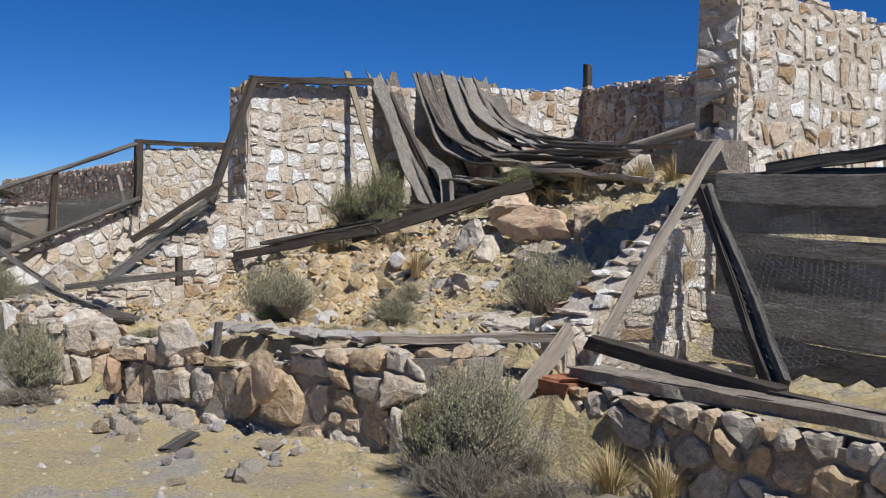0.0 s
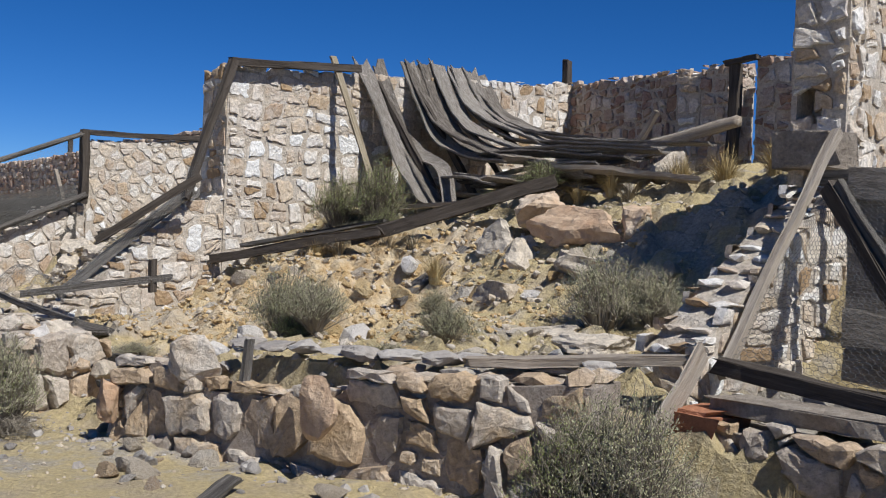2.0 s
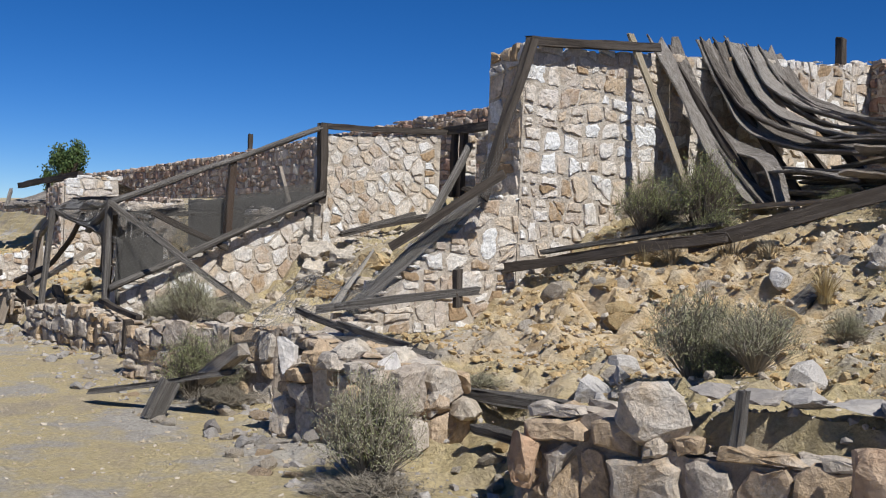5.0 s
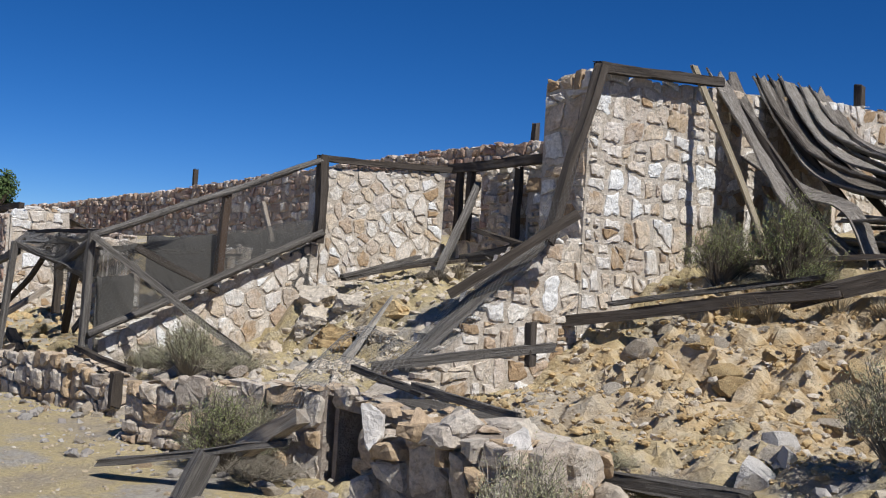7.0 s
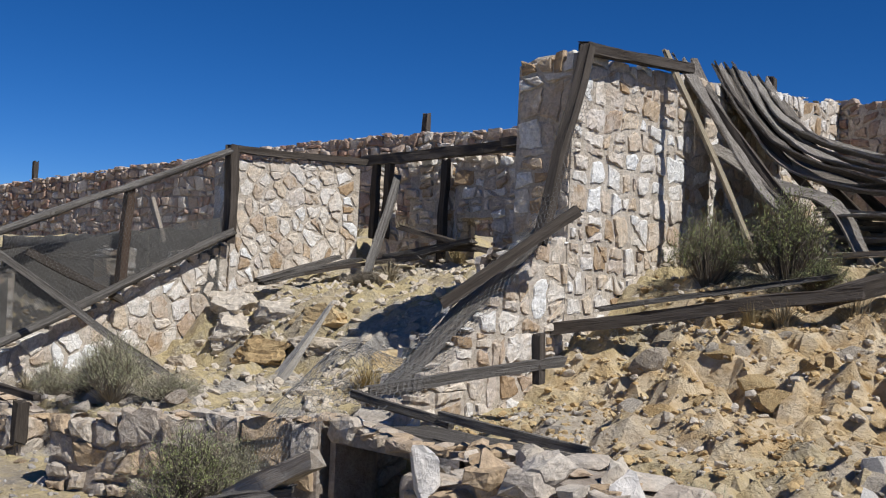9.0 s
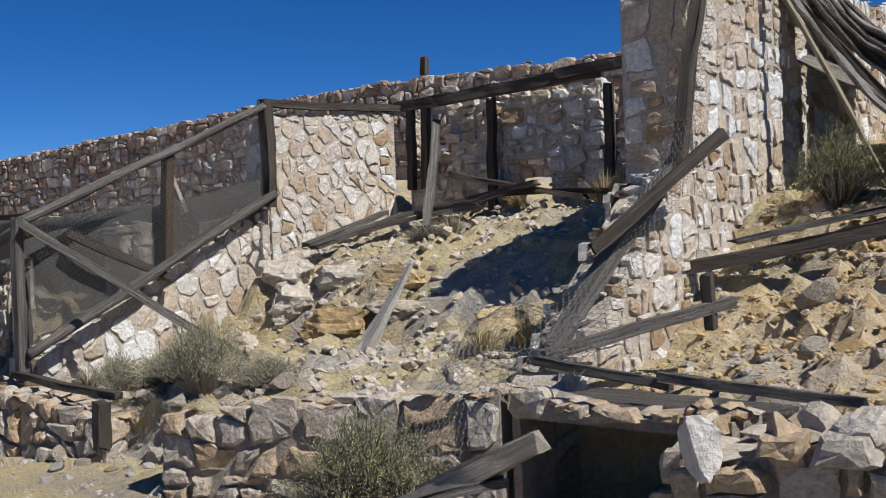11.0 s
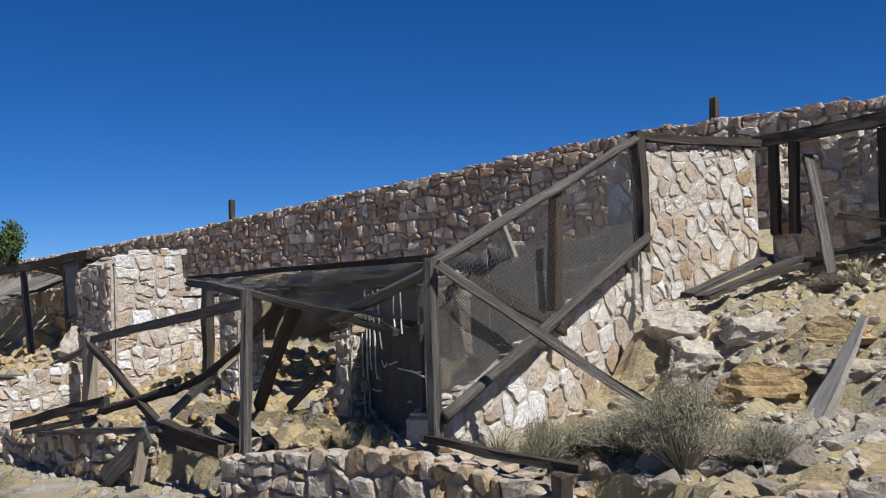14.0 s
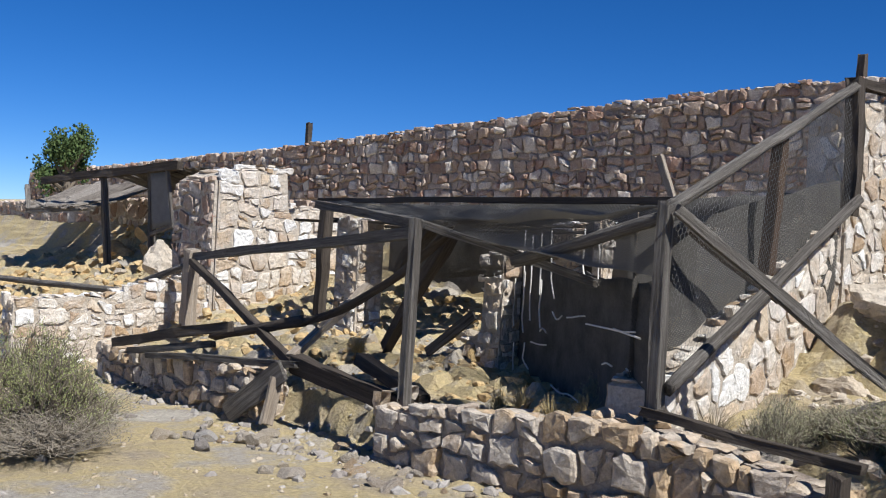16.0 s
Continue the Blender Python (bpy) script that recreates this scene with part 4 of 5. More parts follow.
# the netted pen
timber("prop_pole", (-5.64, 7.25, 2.3), (-5.62, 5.82, 0.58), 0.06, 0.07, WOOD_PALE, "pale weathered pole leaning on the wing wall", "pole")
timber("net_post", (-5.47, 6.86, 1.86), (-4.2, 6.1, 0.48), 0.11, 0.12, WOOD_DARK, "dark leaning post carrying wire netting", "post")
timber("net_post", (-5.38, 6.8, 1.88), (-4.08, 6.05, 0.52), 0.05, 0.08, WOOD, "grey batten along the netted post", "post")
timber("sill", (-5.6, 5.75, 0.66), (-3.75, 5.52, 0.54), 0.12, 0.1, WOOD_DARK, "dark sill beam behind the concrete cap", "beam")
timber("sill", (-3.8, 5.5, 0.52), (-1.2, 5.3, 0.52), 0.12, 0.1, WOOD_DARK, "dark sill beam behind the concrete cap", "beam")
timber("pen_rail", (-5.1, 7.22, 2.04), (-2.6, 7.42, 2.36), 0.09, 0.10, WOOD, "grey rail from the tower across the pen", "rail")
timber("pen_rail", (-5.72, 7.2, 1.95), (-2.6, 7.4, 2.02), 0.08, 0.12, WOOD, "grey lower rail across the pen", "rail")
timber("pen_post", (-3.95, 7.06, 1.6), (-3.98, 7.08, 2.2), 0.07, 0.07, BROWN, "thin brown post of the board wall", "post")
rb = random.Random(5)
z = 0.50
while z < 1.8:
    w = rb.uniform(0.15, 0.3)
    tilt = rb.uniform(-0.04, 0.06)
    timber("wall_board", (-5.32, 6.86 + rb.uniform(-0.02, 0.02), z + w / 2 + tilt), (-1.6, 7.16, z + w / 2 - tilt), 0.03, w, WOOD_ROOF, "wide grey weathered board of the pen wall", "board", sag=rb.uniform(0.0, 0.07), steps=30, wear=0.13)
    z += w * 0.9
# posts behind the back wall
for x, z0, z1 in ((-15.8, 4.0, 5.0), (-23.5, 4.0, 4.86), (-40.0, 3.3, 4.4)):
    timber("far_post", (x, 15.4 if x > -15 else 15.85, z0 - 1.8), (x, 15.85, z1), 0.14, 0.14, WOOD_DARK, "dark timber post standing behind the back wall", "post")
# the shelter front
timber("lintel", (-19.5, 9.98, 3.02), (-16.35, 9.98, 3.16), 0.12, 0.14, WOOD_DARK, "long dark lintel over the shelter bays", "beam")
timber("lintel", (-16.9, 9.9, 3.16), (-14.8, 9.95, 3.3), 0.12, 0.12, WOOD_DARK, "dark lintel reaching to the tall wall", "beam")
for x, z0 in ((-19.3, 2.0), (-19.05, 2.0), (-17.98, 1.6), (-16.28, 2.0)):
    timber("bay_post", (x, 10.0, z0 - 0.1), (x + 0.03, 10.0, 3.0), 0.1, 0.1, WOOD_DARK, "dark bay post under the lintel", "post")
timber("stake", (-17.95, 8.55, 1.35), (-18.85, 10.0, 2.78), 0.1, 0.1, WOOD, "grey stake leaning back to the shelter", "stake")
timber("loose_plank", (-18.85, 7.55, 1.2), (-18.5, 8.95, 1.55), 0.18, 0.05, WOOD, "grey plank lying on the rubble", "plank")
timber("loose_plank", (-19.15, 7.75, 1.22), (-18.95, 9.0, 1.58), 0.16, 0.05, WOOD, "grey plank lying on the rubble", "plank")
timber("loose_plank", (-18.75, 8.0, 1.3), (-18.1, 9.2, 1.58), 0.14, 0.05, WOOD_DARK, "dark plank lying on the rubble", "plank")
for p, q in (((-18.3, 9.55, 2.02), (-16.4, 9.6, 1.66)), ((-18.5, 9.5, 1.62), (-17.0, 9.5, 1.86)), ((-18.2, 9.4, 1.58), (-17.3, 9.5, 1.8)), ((-17.6, 9.6, 1.75), (-15.9, 9.7, 1.72)), ((-18.6, 9.3, 1.55), (-17.6, 9.2, 1.62))):
    timber("heap_plank", p, q, 0.16, 0.06, WOOD_DARK if p[2] > 1.7 else WOOD, "fallen plank heaped before the shelter", "plank")
timber("white_stump", (-17.2, 6.35, 0.05), (-16.93, 6.95, 1.02), 0.26, 0.1, WOOD_BLEACHED, "bleached split log standing in the pen", "stump", taper=0.3, wear=0.3)
timber("grey_board", (-18.5, 4.9, 0.05), (-18.0, 5.4, 0.3), 0.06, 0.16, WOOD, "grey board among the bushes", "board")
# boards near the track
timber("track_board", (-14.85, 2.55, -0.3), (-13.5, 3.4, 0.02), 0.16, 0.05, WOOD, "grey board lying in dry brush", "board")
timber("track_stub", (-13.85, 2.75, -0.42), (-13.8, 2.9, -0.08), 0.12, 0.16, WOOD, "grey stub of timber in the gravel", "stump")
timber("step_board", (-11.3, 4.3, 0.12), (-10.2, 4.5, 0.16), 0.16, 0.08, WOOD, "grey board forming a step", "board")
timber("step_board", (-10.5, 3.9, 0.02), (-9.85, 3.9, 0.02), 0.14, 0.06, WOOD, "grey board forming a step", "board")
timber("gravel_board", (-7.42, 3.13, -0.24), (-7.57, 3.43, -0.16), 0.12, 0.03, WOOD, "short grey board lying on the track", "board")
timber("wall_peg", (-8.3, 3.93, 0.30), (-8.29, 3.96, 0.62), 0.05, 0.06, WOOD, "thin grey peg on the front wall", "post")


def bent_board(points, width, thick, mat, label, seed, lean=0.0):
    """A board swept along a smooth curve, warped by the weather, with frayed ends."""
    rnd = random.Random(seed)
    P = [Vector(p) for p in points]
    P = [P[0] * 2 - P[1], *P, P[-1] * 2 - P[-2]]
    line = []
    for i in range(1, len(P) - 2):
        for k in range(8):
            s = k / 8
            line.append(0.5 * (2 * P[i] + (P[i + 1] - P[i - 1]) * s + (2 * P[i - 1] - 5 * P[i] + 4 * P[i + 1] - P[i + 2]) * s * s + (3 * P[i] - P[i - 1] - 3 * P[i + 1] + P[i + 2]) * s**3))
    line.append(P[-2])
    verts, faces = [], []
    for i, c in enumerate(line):
        d = (line[min(i + 1, len(line) - 1)] - line[max(i - 1, 0)]).normalized()
        side = Vector((0, 1, lean)) - d * d.dot(Vector((0, 1, lean)))
        side.normalize()
        up = d.cross(side)
        w = width * (1 + 0.12 * fbm(i * 0.25, seed * 5.0))
        cup = 0.12 * width
        twist = 0.4 * fbm(i * 0.08, seed * 9.0)
        side = side * math.cos(twist) + up * math.sin(twist)
        up = d.cross(side)
        for a, b in ((-0.5, 0.0), (-0.17, -cup), (0.17, -cup), (0.5, 0.0)):
            e = rnd.uniform(-0.09, 0.09) if i in (0, len(line) - 1) else 0
            base = c + side * (a * w) + up * (b + 0.012 * fbm(i * 0.6, a * 7, seed)) + d * e
            verts.append(base)
            verts.append(base - up * thick)
    n = len(line)
    for i in range(n - 1):
        o, q = i * 8, (i + 1) * 8
        for k in range(3):
            faces.append((o + 2 * k, o + 2 * k + 2, q + 2 * k + 2, q + 2 * k))
            faces.append((o + 2 * k + 1, q + 2 * k + 1, q + 2 * k + 3, o + 2 * k + 3))
        faces.append((o, q, q + 1, o + 1))
        faces.append((o + 6, o + 7, q + 7, q + 6))
    for o, flip in ((0, False), ((n - 1) * 8, True)):
        for k in range(3):
            f = (o + 2 * k, o + 2 * k + 1, o + 2 * k + 3, o + 2 * k + 2)
            faces.append(f[::-1] if flip else f)
    return tagged(mesh_object("roof_board", verts, faces, mat), label, "board", "boards of the sagging roof")


# the sagging roof
SAG = "long grey warped board of the collapsed roof hanging from the wall"
bent_board([(-14.05, 9.3, 3.9), (-13.6, 9.35, 3.2), (-13.05, 9.3, 2.45), (-12.35, 9.15, 1.85)], 0.26, 0.025, WOOD_ROOF, SAG, 1)
bent_board([(-14.05, 9.62, 3.92), (-13.65, 9.6, 3.2), (-13.0, 9.5, 2.4), (-12.2, 9.3, 1.8)], 0.24, 0.025, WOOD_ROOF, SAG, 2)
bent_board([(-13.9, 9.8, 3.0), (-13.1, 9.7, 2.55), (-12.4, 9.5, 2.3), (-12.0, 9.3, 1.75)], 0.2, 0.025, WOOD_ROOF, SAG, 3, 0.6)
for k in range(9):
    y = 10.15 + 0.19 * k + (0.04, -0.05, 0.02, 0.06, -0.03, 0.05, -0.06, 0.0, 0.03)[k]
    q = (0.0, 0.10, -0.06, 0.07, -0.09, 0.12, -0.04, 0.05, 0.0)[k]
    e = (0.3, -0.5, 0.6, 0.0, 0.8, -0.2, 0.4, 1.0, 0.2)[k]
    bent_board([(-14.05, y, 4.0 + 0.03 * ((k * 5) % 4)), (-13.65, y - 0.02, 3.35 + 0.02 * k + q * 0.6), (-13.15, y - 0.08, 2.82 + 0.05 * k + q), (-12.4, y - 0.18 + q, 2.52 + 0.06 * k + q), (-11.3, y - 0.3 - q, 2.42 + 0.055 * k - q * 0.4), (-10.2 + e, y - 0.42, 2.34 + 0.05 * k)], 0.28 + 0.03 * (k % 3), 0.022, WOOD_ROOF, SAG, 10 + k)
for k in range(5):
    bent_board([(-12.6 + 0.1 * k, 9.7 + 0.1 * k, 2.28 - 0.06 * k), (-11.4, 9.6 + 0.12 * k, 2.2 - 0.03 * k), (-9.9 + 0.3 * k, 9.45 + 0.1 * k, 2.22)], 0.16, 0.022, WOOD_ROOF, "grey fallen roof board lying on the bank", 30 + k)
bent_board([(-10.2, 9.3, 2.3), (-9.13, 9.3, 2.22), (-8.2, 9.3, 2.13)], 0.2, 0.05, WOOD_PALE, "pale board lying along the bank", 40)
rt = random.Random(77)
for k in range(12):
    x, y = rt.uniform(-12.6, -10.0), rt.uniform(9.2, 10.4)
    z = surface(x, y) + rt.uniform(0.12, 0.45)
    l, az = rt.uniform(0.5, 1.1), rt.uniform(-0.7, 0.7)
    dx, dy, dz = l * math.cos(az), l * math.sin(az) * 0.6, rt.uniform(-0.12, 0.2)
    bent_board([(x - dx, y - dy, z - dz), (x, y, z + 0.04), (x + dx, y + dy, max(z + dz, surface(x + dx, y + dy)))], rt.uniform(0.1, 0.22), 0.022, rt.choice((WOOD_ROOF, WOOD_ROOF, WOOD_DARK, WOOD_PALE)), "broken grey board tangled on the bank below the roof", 60 + k, rt.uniform(-0.6, 0.6))
for k in range(4):
    timber("roof_rafter", (-13.9, 9.5 + 0.7 * k, 3.6), (-12.6 + 0.2 * k, 9.6 + 0.6 * k, 1.9), 0.07, 0.09, WOOD_DARK, "dark rafter under the sagging roof boards", "rafter")


def net(name, a, b, c, d, label, cell=0.07, sag=0.0, seed=0, wire=0.0018, ragged=0.0, mat=None):
    """Hexagonal wire netting over the patch a, b, c, d, slack between its edges."""
    a, b, c, d = (Vector(p) for p in (a, b, c, d))
    wide, high = max((b - a).length, (c - d).length), max((d - a).length, (c - b).length)
    nu, nv = max(2, int(wide / cell)), max(2, int(high / (cell * 0.8)))
    rnd = random.Random(seed)

    def spot(u, v):
        p = (a * (1 - u) + b * u) * (1 - v) + (d * (1 - u) + c * u) * v
        p = p + Vector((0, 0, -16 * sag * u * (1 - u) * v * (1 - v)))
        k = 0.03 + abs(sag) * 0.25
        return p + Vector((noise.noise(p * 2.2) * k, noise.noise(p * 2.2 + Vector((9, 3, 1))) * k, noise.noise(p * 2.0 + Vector((2, 7, 5))) * k))

    verts, faces = [], []

    def strand(p, q):
        x = (q - p).normalized()
        s = x.cross(Vector((0.3, 0.5, 0.81))).normalized() * wire
        t = x.cross(s)
        k = len(verts)
        for o in (p, q):
            verts.extend((o + s, o - s * 0.5 + t * 0.87, o - s * 0.5 - t * 0.87))
        faces.extend(((k, k + 1, k + 4, k + 3), (k + 1, k + 2, k + 5, k + 4), (k + 2, k, k + 3, k + 5)))

    for j in range(nv):
        for i in range(nu):
            if ragged and noise.noise(Vector((i * 0.15, j * 0.15, seed))) > 0.5 - ragged:
                continue
            sh = 0.5 if j % 2 else 0.0
            u0, um, u1 = (i + sh) / nu, (i + sh + 0.5) / nu, (i + sh + 1) / nu
            v0, v1, v2 = j / nv, (j + 0.35) / nv, (j + 1) / nv
            if u1 > 1.001:
                continue
            p0, pm, p1 = spot(u0, v1), spot(um, v0), spot(u1, v1)
            strand(p0, pm)
            strand(pm, p1)
            strand(p0, spot(u0, v2))
    return tagged(mesh_object(name, verts, faces, mat or WIRE), label, "wire netting")


net("wire_netting", (-5.62, 5.85, 0.65), (-4.2, 6.1, 0.55), (-5.4, 6.8, 1.85), (-5.6, 6.9, 1.75), "rusty hexagonal wire netting between pole and post", 0.06, 0.0, 1)
net("wire_netting", (-4.2, 6.05, 0.6), (-3.1, 6.3, 0.9), (-4.4, 6.6, 1.8), (-5.38, 6.78, 1.86), "torn rusty wire netting hanging on a leaning post", 0.055, 0.0, 2, ragged=0.2)
net("wire_netting", (-19.02, 4.05, 0.45), (-19.48, 7.42, 1.83), (-19.52, 7.42, 2.82), (-19.08, 4.1, 1.52), "fine wire netting stretched between two rails", 0.055, 0.0, 3, 0.0012)
net("wire_netting", (-24.4, 5.1, 1.62), (-21.5, 3.98, 1.42), (-19.15, 4.1, 1.58), (-19.3, 4.3, 1.62), "slack wire netting over the cage top", 0.05, 0.12, 4)
net("wire_netting", (-21.45, 3.98, 1.38), (-19.15, 4.05, 1.1), (-19.12, 4.05, 1.54), (-24.4, 5.1, 1.62), "fine wire netting hanging from the cage rail", 0.05, 0.1, 5)
net("wire_netting", (-24.4, 5.6, 0.75), (-22.4, 5.65, 0.9), (-19.4, 4.9, 1.5), (-24.4, 5.2, 1.6), "dark wire netting across the cage", 0.05, 0.03, 6, ragged=0.1, mat=CLOTH)
net("wire_netting", (-14.3, 4.85, 0.5), (-13.7, 4.85, 0.5), (-13.65, 6.6, 1.95), (-14.0, 6.6, 1.95), "wire netting wrapped round a pole", 0.05, -0.05, 7)
net("wire_netting", (-13.95, 6.35, 1.75), (-13.6, 6.35, 1.8), (-13.7, 7.0, 3.2), (-13.95, 7.0, 3.2), "wire netting wrapped round a post", 0.05, -0.03, 8)
net("wire_netting", (-14.55, 3.7, -0.1), (-14.0, 3.75, 0.0), (-13.7, 4.2, 0.62), (-14.6, 4.4, 0.62), "crumpled wire netting spilling over the wall", 0.06, -0.15, 9)
net("wire_netting", (-14.5, 4.2, 0.5), (-13.4, 4.1, 0.5), (-13.4, 4.7, 0.75), (-14.6, 4.7, 0.7), "crumpled wire netting heaped on the wall", 0.06, -0.25, 10)
net("wire_netting", (-13.6, 7.2, 0.9), (-12.3, 7.6, 1.15), (-12.3, 7.65, 1.4), (-13.6, 7.2, 1.15), "torn wire netting hanging from a beam", 0.06, 0.0, 11, ragged=0.2)


def sheet(name, a, b, c, d, mat, label, category, nu=24, nv=12, ripple=0.03, thick=0.006):
    a, b, c, d = (Vector(p) for p in (a, b, c, d))
    verts, faces = [], []
    n = (b - a).cross(d - a).normalized()
    for side in (0, 1):
        for j in range(nv + 1):
            for i in range(nu + 1):
                u, v = i / nu, j / nv
                p = (a * (1 - u) + b * u) * (1 - v) + (d * (1 - u) + c * u) * v
                edge = 0.06 * fbm(i * 0.5, 5.5) if j == nv else 0
                verts.append(p + n * (ripple * fbm(u * 5, v * 2, 3.3) - side * thick) + Vector((0, 0, edge)))
    m = (nu + 1) * (nv + 1)
    for j in range(nv):
        for i in range(nu):
            k = j * (nu + 1) + i
            f = (k, k + 1, k + nu + 2, k + nu + 1)
            faces.append(f)
            faces.append(tuple(m + q for q in f[::-1]))
    ring = [i for i in range(nu + 1)] + [j * (nu + 1) + nu for j in range(1, nu and nv + 1)] + [nv * (nu + 1) + i for i in range(nu - 1, -1, -1)] + [j * (nu + 1) for j in range(nv - 1, 0, -1)]
    for p, q in zip(ring, ring[1:] + ring[:1]):
        faces.append((p, m + p, m + q, q))
    ob = mesh_object(name, verts, faces, mat, smooth=True)
    return tagged(ob, label, category) if label else ob


# dark sheets stand for the pen's shaded back and the dark netting before it
sheet("shade_cloth", (-27.2, 8.42, 0.2), (-22.6, 8.42, 0.25), (-22.6, 8.42, 1.86), (-27.2, 8.42, 1.72), CLOTH, "black sheet standing for the shaded back of the pen", "cloth", 40, 10)
sheet("shade_cloth", (-22.58, 8.42, 0.25), (-19.72, 8.42, 0.3), (-19.72, 8.42, 1.98), (-22.58, 8.42, 1.88), CLOTH, "black sheet standing for dark netting and shade beside the stone block", "cloth", 30, 10)
sheet("black_cloth", (-22.3, 6.05, -0.35), (-19.25, 4.18, -0.05), (-19.25, 4.18, 1.05), (-22.3, 6.05, 1.06), CLOTH, "black tattered cloth hung across the back of the cage", "cloth")
net("dark_netting", (-19.55, 4.3, 0.1), (-19.62, 7.5, 0.9), (-19.62, 7.5, 2.02), (-19.55, 4.3, 1.4), "dense dark netting hung behind the log rail", 0.02, 0.0, 21, 0.0046, mat=CLOTH)
mesh_screen = tagged(new("mesh_screen"), "grey mesh screen in a thin weathered timber frame", "screen")
sheet("screen_cloth", (-32.9, 7.42, 1.14), (-32.12, 7.42, 1.28), (-32.4, 7.42, 2.2), (-33.08, 7.42, 2.18), SCREEN, "", "", 8, 8, 0.01).parent = mesh_screen
timber("frame_stile", (-32.08, 7.4, 1.2), (-32.38, 7.4, 2.26), 0.06, 0.06, WOOD, parent=mesh_screen)
timber("frame_rail", (-32.9, 7.4, 1.06), (-32.08, 7.4, 1.24), 0.06, 0.06, WOOD, parent=mesh_screen)
rs = random.Random(12)
# along the cloth, top or height, drop or run
CORDS = [("hang", 0.03, 0.95, 0.5), ("hang", 0.11, 1.4, 0.55), ("hang", 0.13, 1.0, 0.62), ("hang", 0.19, 1.35, 0.8), ("hang", 0.27, 1.38, 0.6), ("hang", 0.29, 0.95, 0.45), ("hang", 0.36, 1.4, 0.62), ("hang", 0.05, 0.28, 0.34), ("hang", 0.16, 0.32, 0.24), ("hang", 0.62, 1.42, 0.4), ("hang", 0.72, 1.42, 0.45), ("lie", 0.40, 0.66, 0.08), ("lie", 0.52, 0.70, 0.13), ("lie", 0.84, 0.70, 0.12), ("lie", 0.66, 0.66, 0.33), ("lie", 0.22, 0.36, 0.14), ("lie", 0.42, 0.02, 0.22), ("lie", 0.06, -0.05, 0.14), ("lie", 0.78, 0.38, 0.06), ("lie", 0.30, 0.5, 0.06)]
for way, u, z, run in CORDS:
    spot = lambda q: Vector((-22.24 + 2.95 * q, 5.93 - 1.81 * q, 0))
    if way == "hang":
        pts = [spot(u + rs.uniform(-0.006, 0.006) * k) + Vector((0, -0.02, z - run * k / 4)) for k in range(4)]
        pts.append(spot(u + rs.choice((0.01, 0.012, 0.05))) + Vector((0, -0.02, z - run * rs.uniform(0.95, 1.02))))
    else:
        pts = [spot(u + run * k / 3) + Vector((0, -0.02, z + rs.uniform(-0.035, 0.035))) for k in range(4)]
    cu = bpy.data.curves.new("cord", "CURVE")
    cu.dimensions = "3D"
    cu.bevel_depth = 0.0075
    cu.bevel_resolution = 1
    sp = cu.splines.new("NURBS")
    sp.points.add(len(pts) - 1)
    for q, p in zip(sp.points, pts):
        q.co = (*p, 1)
    sp.use_endpoint_u = True
    sp.order_u = 3
    cu.materials.append(CORD)
    tagged(new("cord", cu), "thin white cord hanging before black cloth", "cord", "cords in the cage")
# the concrete cap and the red block at its end
verts, faces = timber_mesh((0, 0, 0), (4.4, 0, 0), 0.32, 0.09, 77, 60, wear=0.3)
tagged(mesh_object("concrete_slab", verts, faces, CONCRETE, at=(-5.35, 5.42, 0.485)), "worn grey concrete slab along the front wall", "slab").rotation_euler = (0, radians(-0.4), radians(-1.5))


# ---- rocks ----
def rock(name, at, size, mat, label, seed, turn=0.0, group="", tilt=(0, 0), sub=2, cuts=9, layers=0):
    rnd = random.Random(seed)
    vs, fs = rock_mesh(rnd, *size, cuts=cuts, sub=sub, layers=layers)
    ob = mesh_object(name, vs, fs, mat)
    ob.matrix_basis = pose(*at, tilt[0], tilt[1], turn)
    return tagged(ob, label, "rock", group)


def on(x, y, sink=0.06):
    return (x, y, surface(x, y) - sink)


rock("boulder", (-8.7, 8.15, 1.38), (0.52, 0.32, 0.24), ROCK_RED, "large reddish weathered boulder on the bank", 1, 8, sub=4, cuts=13)
rock("boulder", (-9.62, 8.45, 1.52), (0.42, 0.32, 0.26), ROCK_RED, "large reddish weathered boulder on the bank", 2, -10, sub=4, cuts=13)
rock("boulder", (-8.2, 8.3, 1.45), (0.2, 0.2, 0.2), ROCK_RED, "small reddish boulder on the bank", 5, 50, sub=4, cuts=8)
rock("boulder", (-9.85, 8.05, 1.1), (0.28, 0.24, 0.25), ROCK_WHITE, "pale cracked boulder on the bank", 3, 10, sub=4, cuts=11)
rock("boulder", (-9.45, 7.95, 1.05), (0.26, 0.22, 0.24), ROCK_WHITE, "pale cracked boulder on the bank", 7, 70, sub=4, cuts=11)
rock("boulder", (-8.55, 7.92, 1.0), (0.55, 0.24, 0.22), ROCK_WHITE, "wide pale rock face under a red boulder", 8, 4, sub=4, cuts=9)
rock("boulder", (-9.1, 7.3, 0.72), (0.34, 0.22, 0.2), ROCK_WHITE, "blocky pale boulder on the bank", 9, -25, sub=4, cuts=10)
rock("boulder", (-7.9, 6.55, 0.52), (0.5, 0.3, 0.12), ROCK_WHITE, "wide flat pale rock ledge on the bank", 4, -12, sub=4, cuts=9)
rock("boulder", (-7.0, 6.35, 0.52), (0.4, 0.28, 0.1), ROCK_WHITE, "wide flat pale rock ledge on the bank", 10, 14, sub=4, cuts=9)
rock("boulder", on(-9.1, 10.1, 0.1), (0.3, 0.25, 0.3), ROCK_WHITE, "pale boulder among dry grass", 6, 50, sub=3)
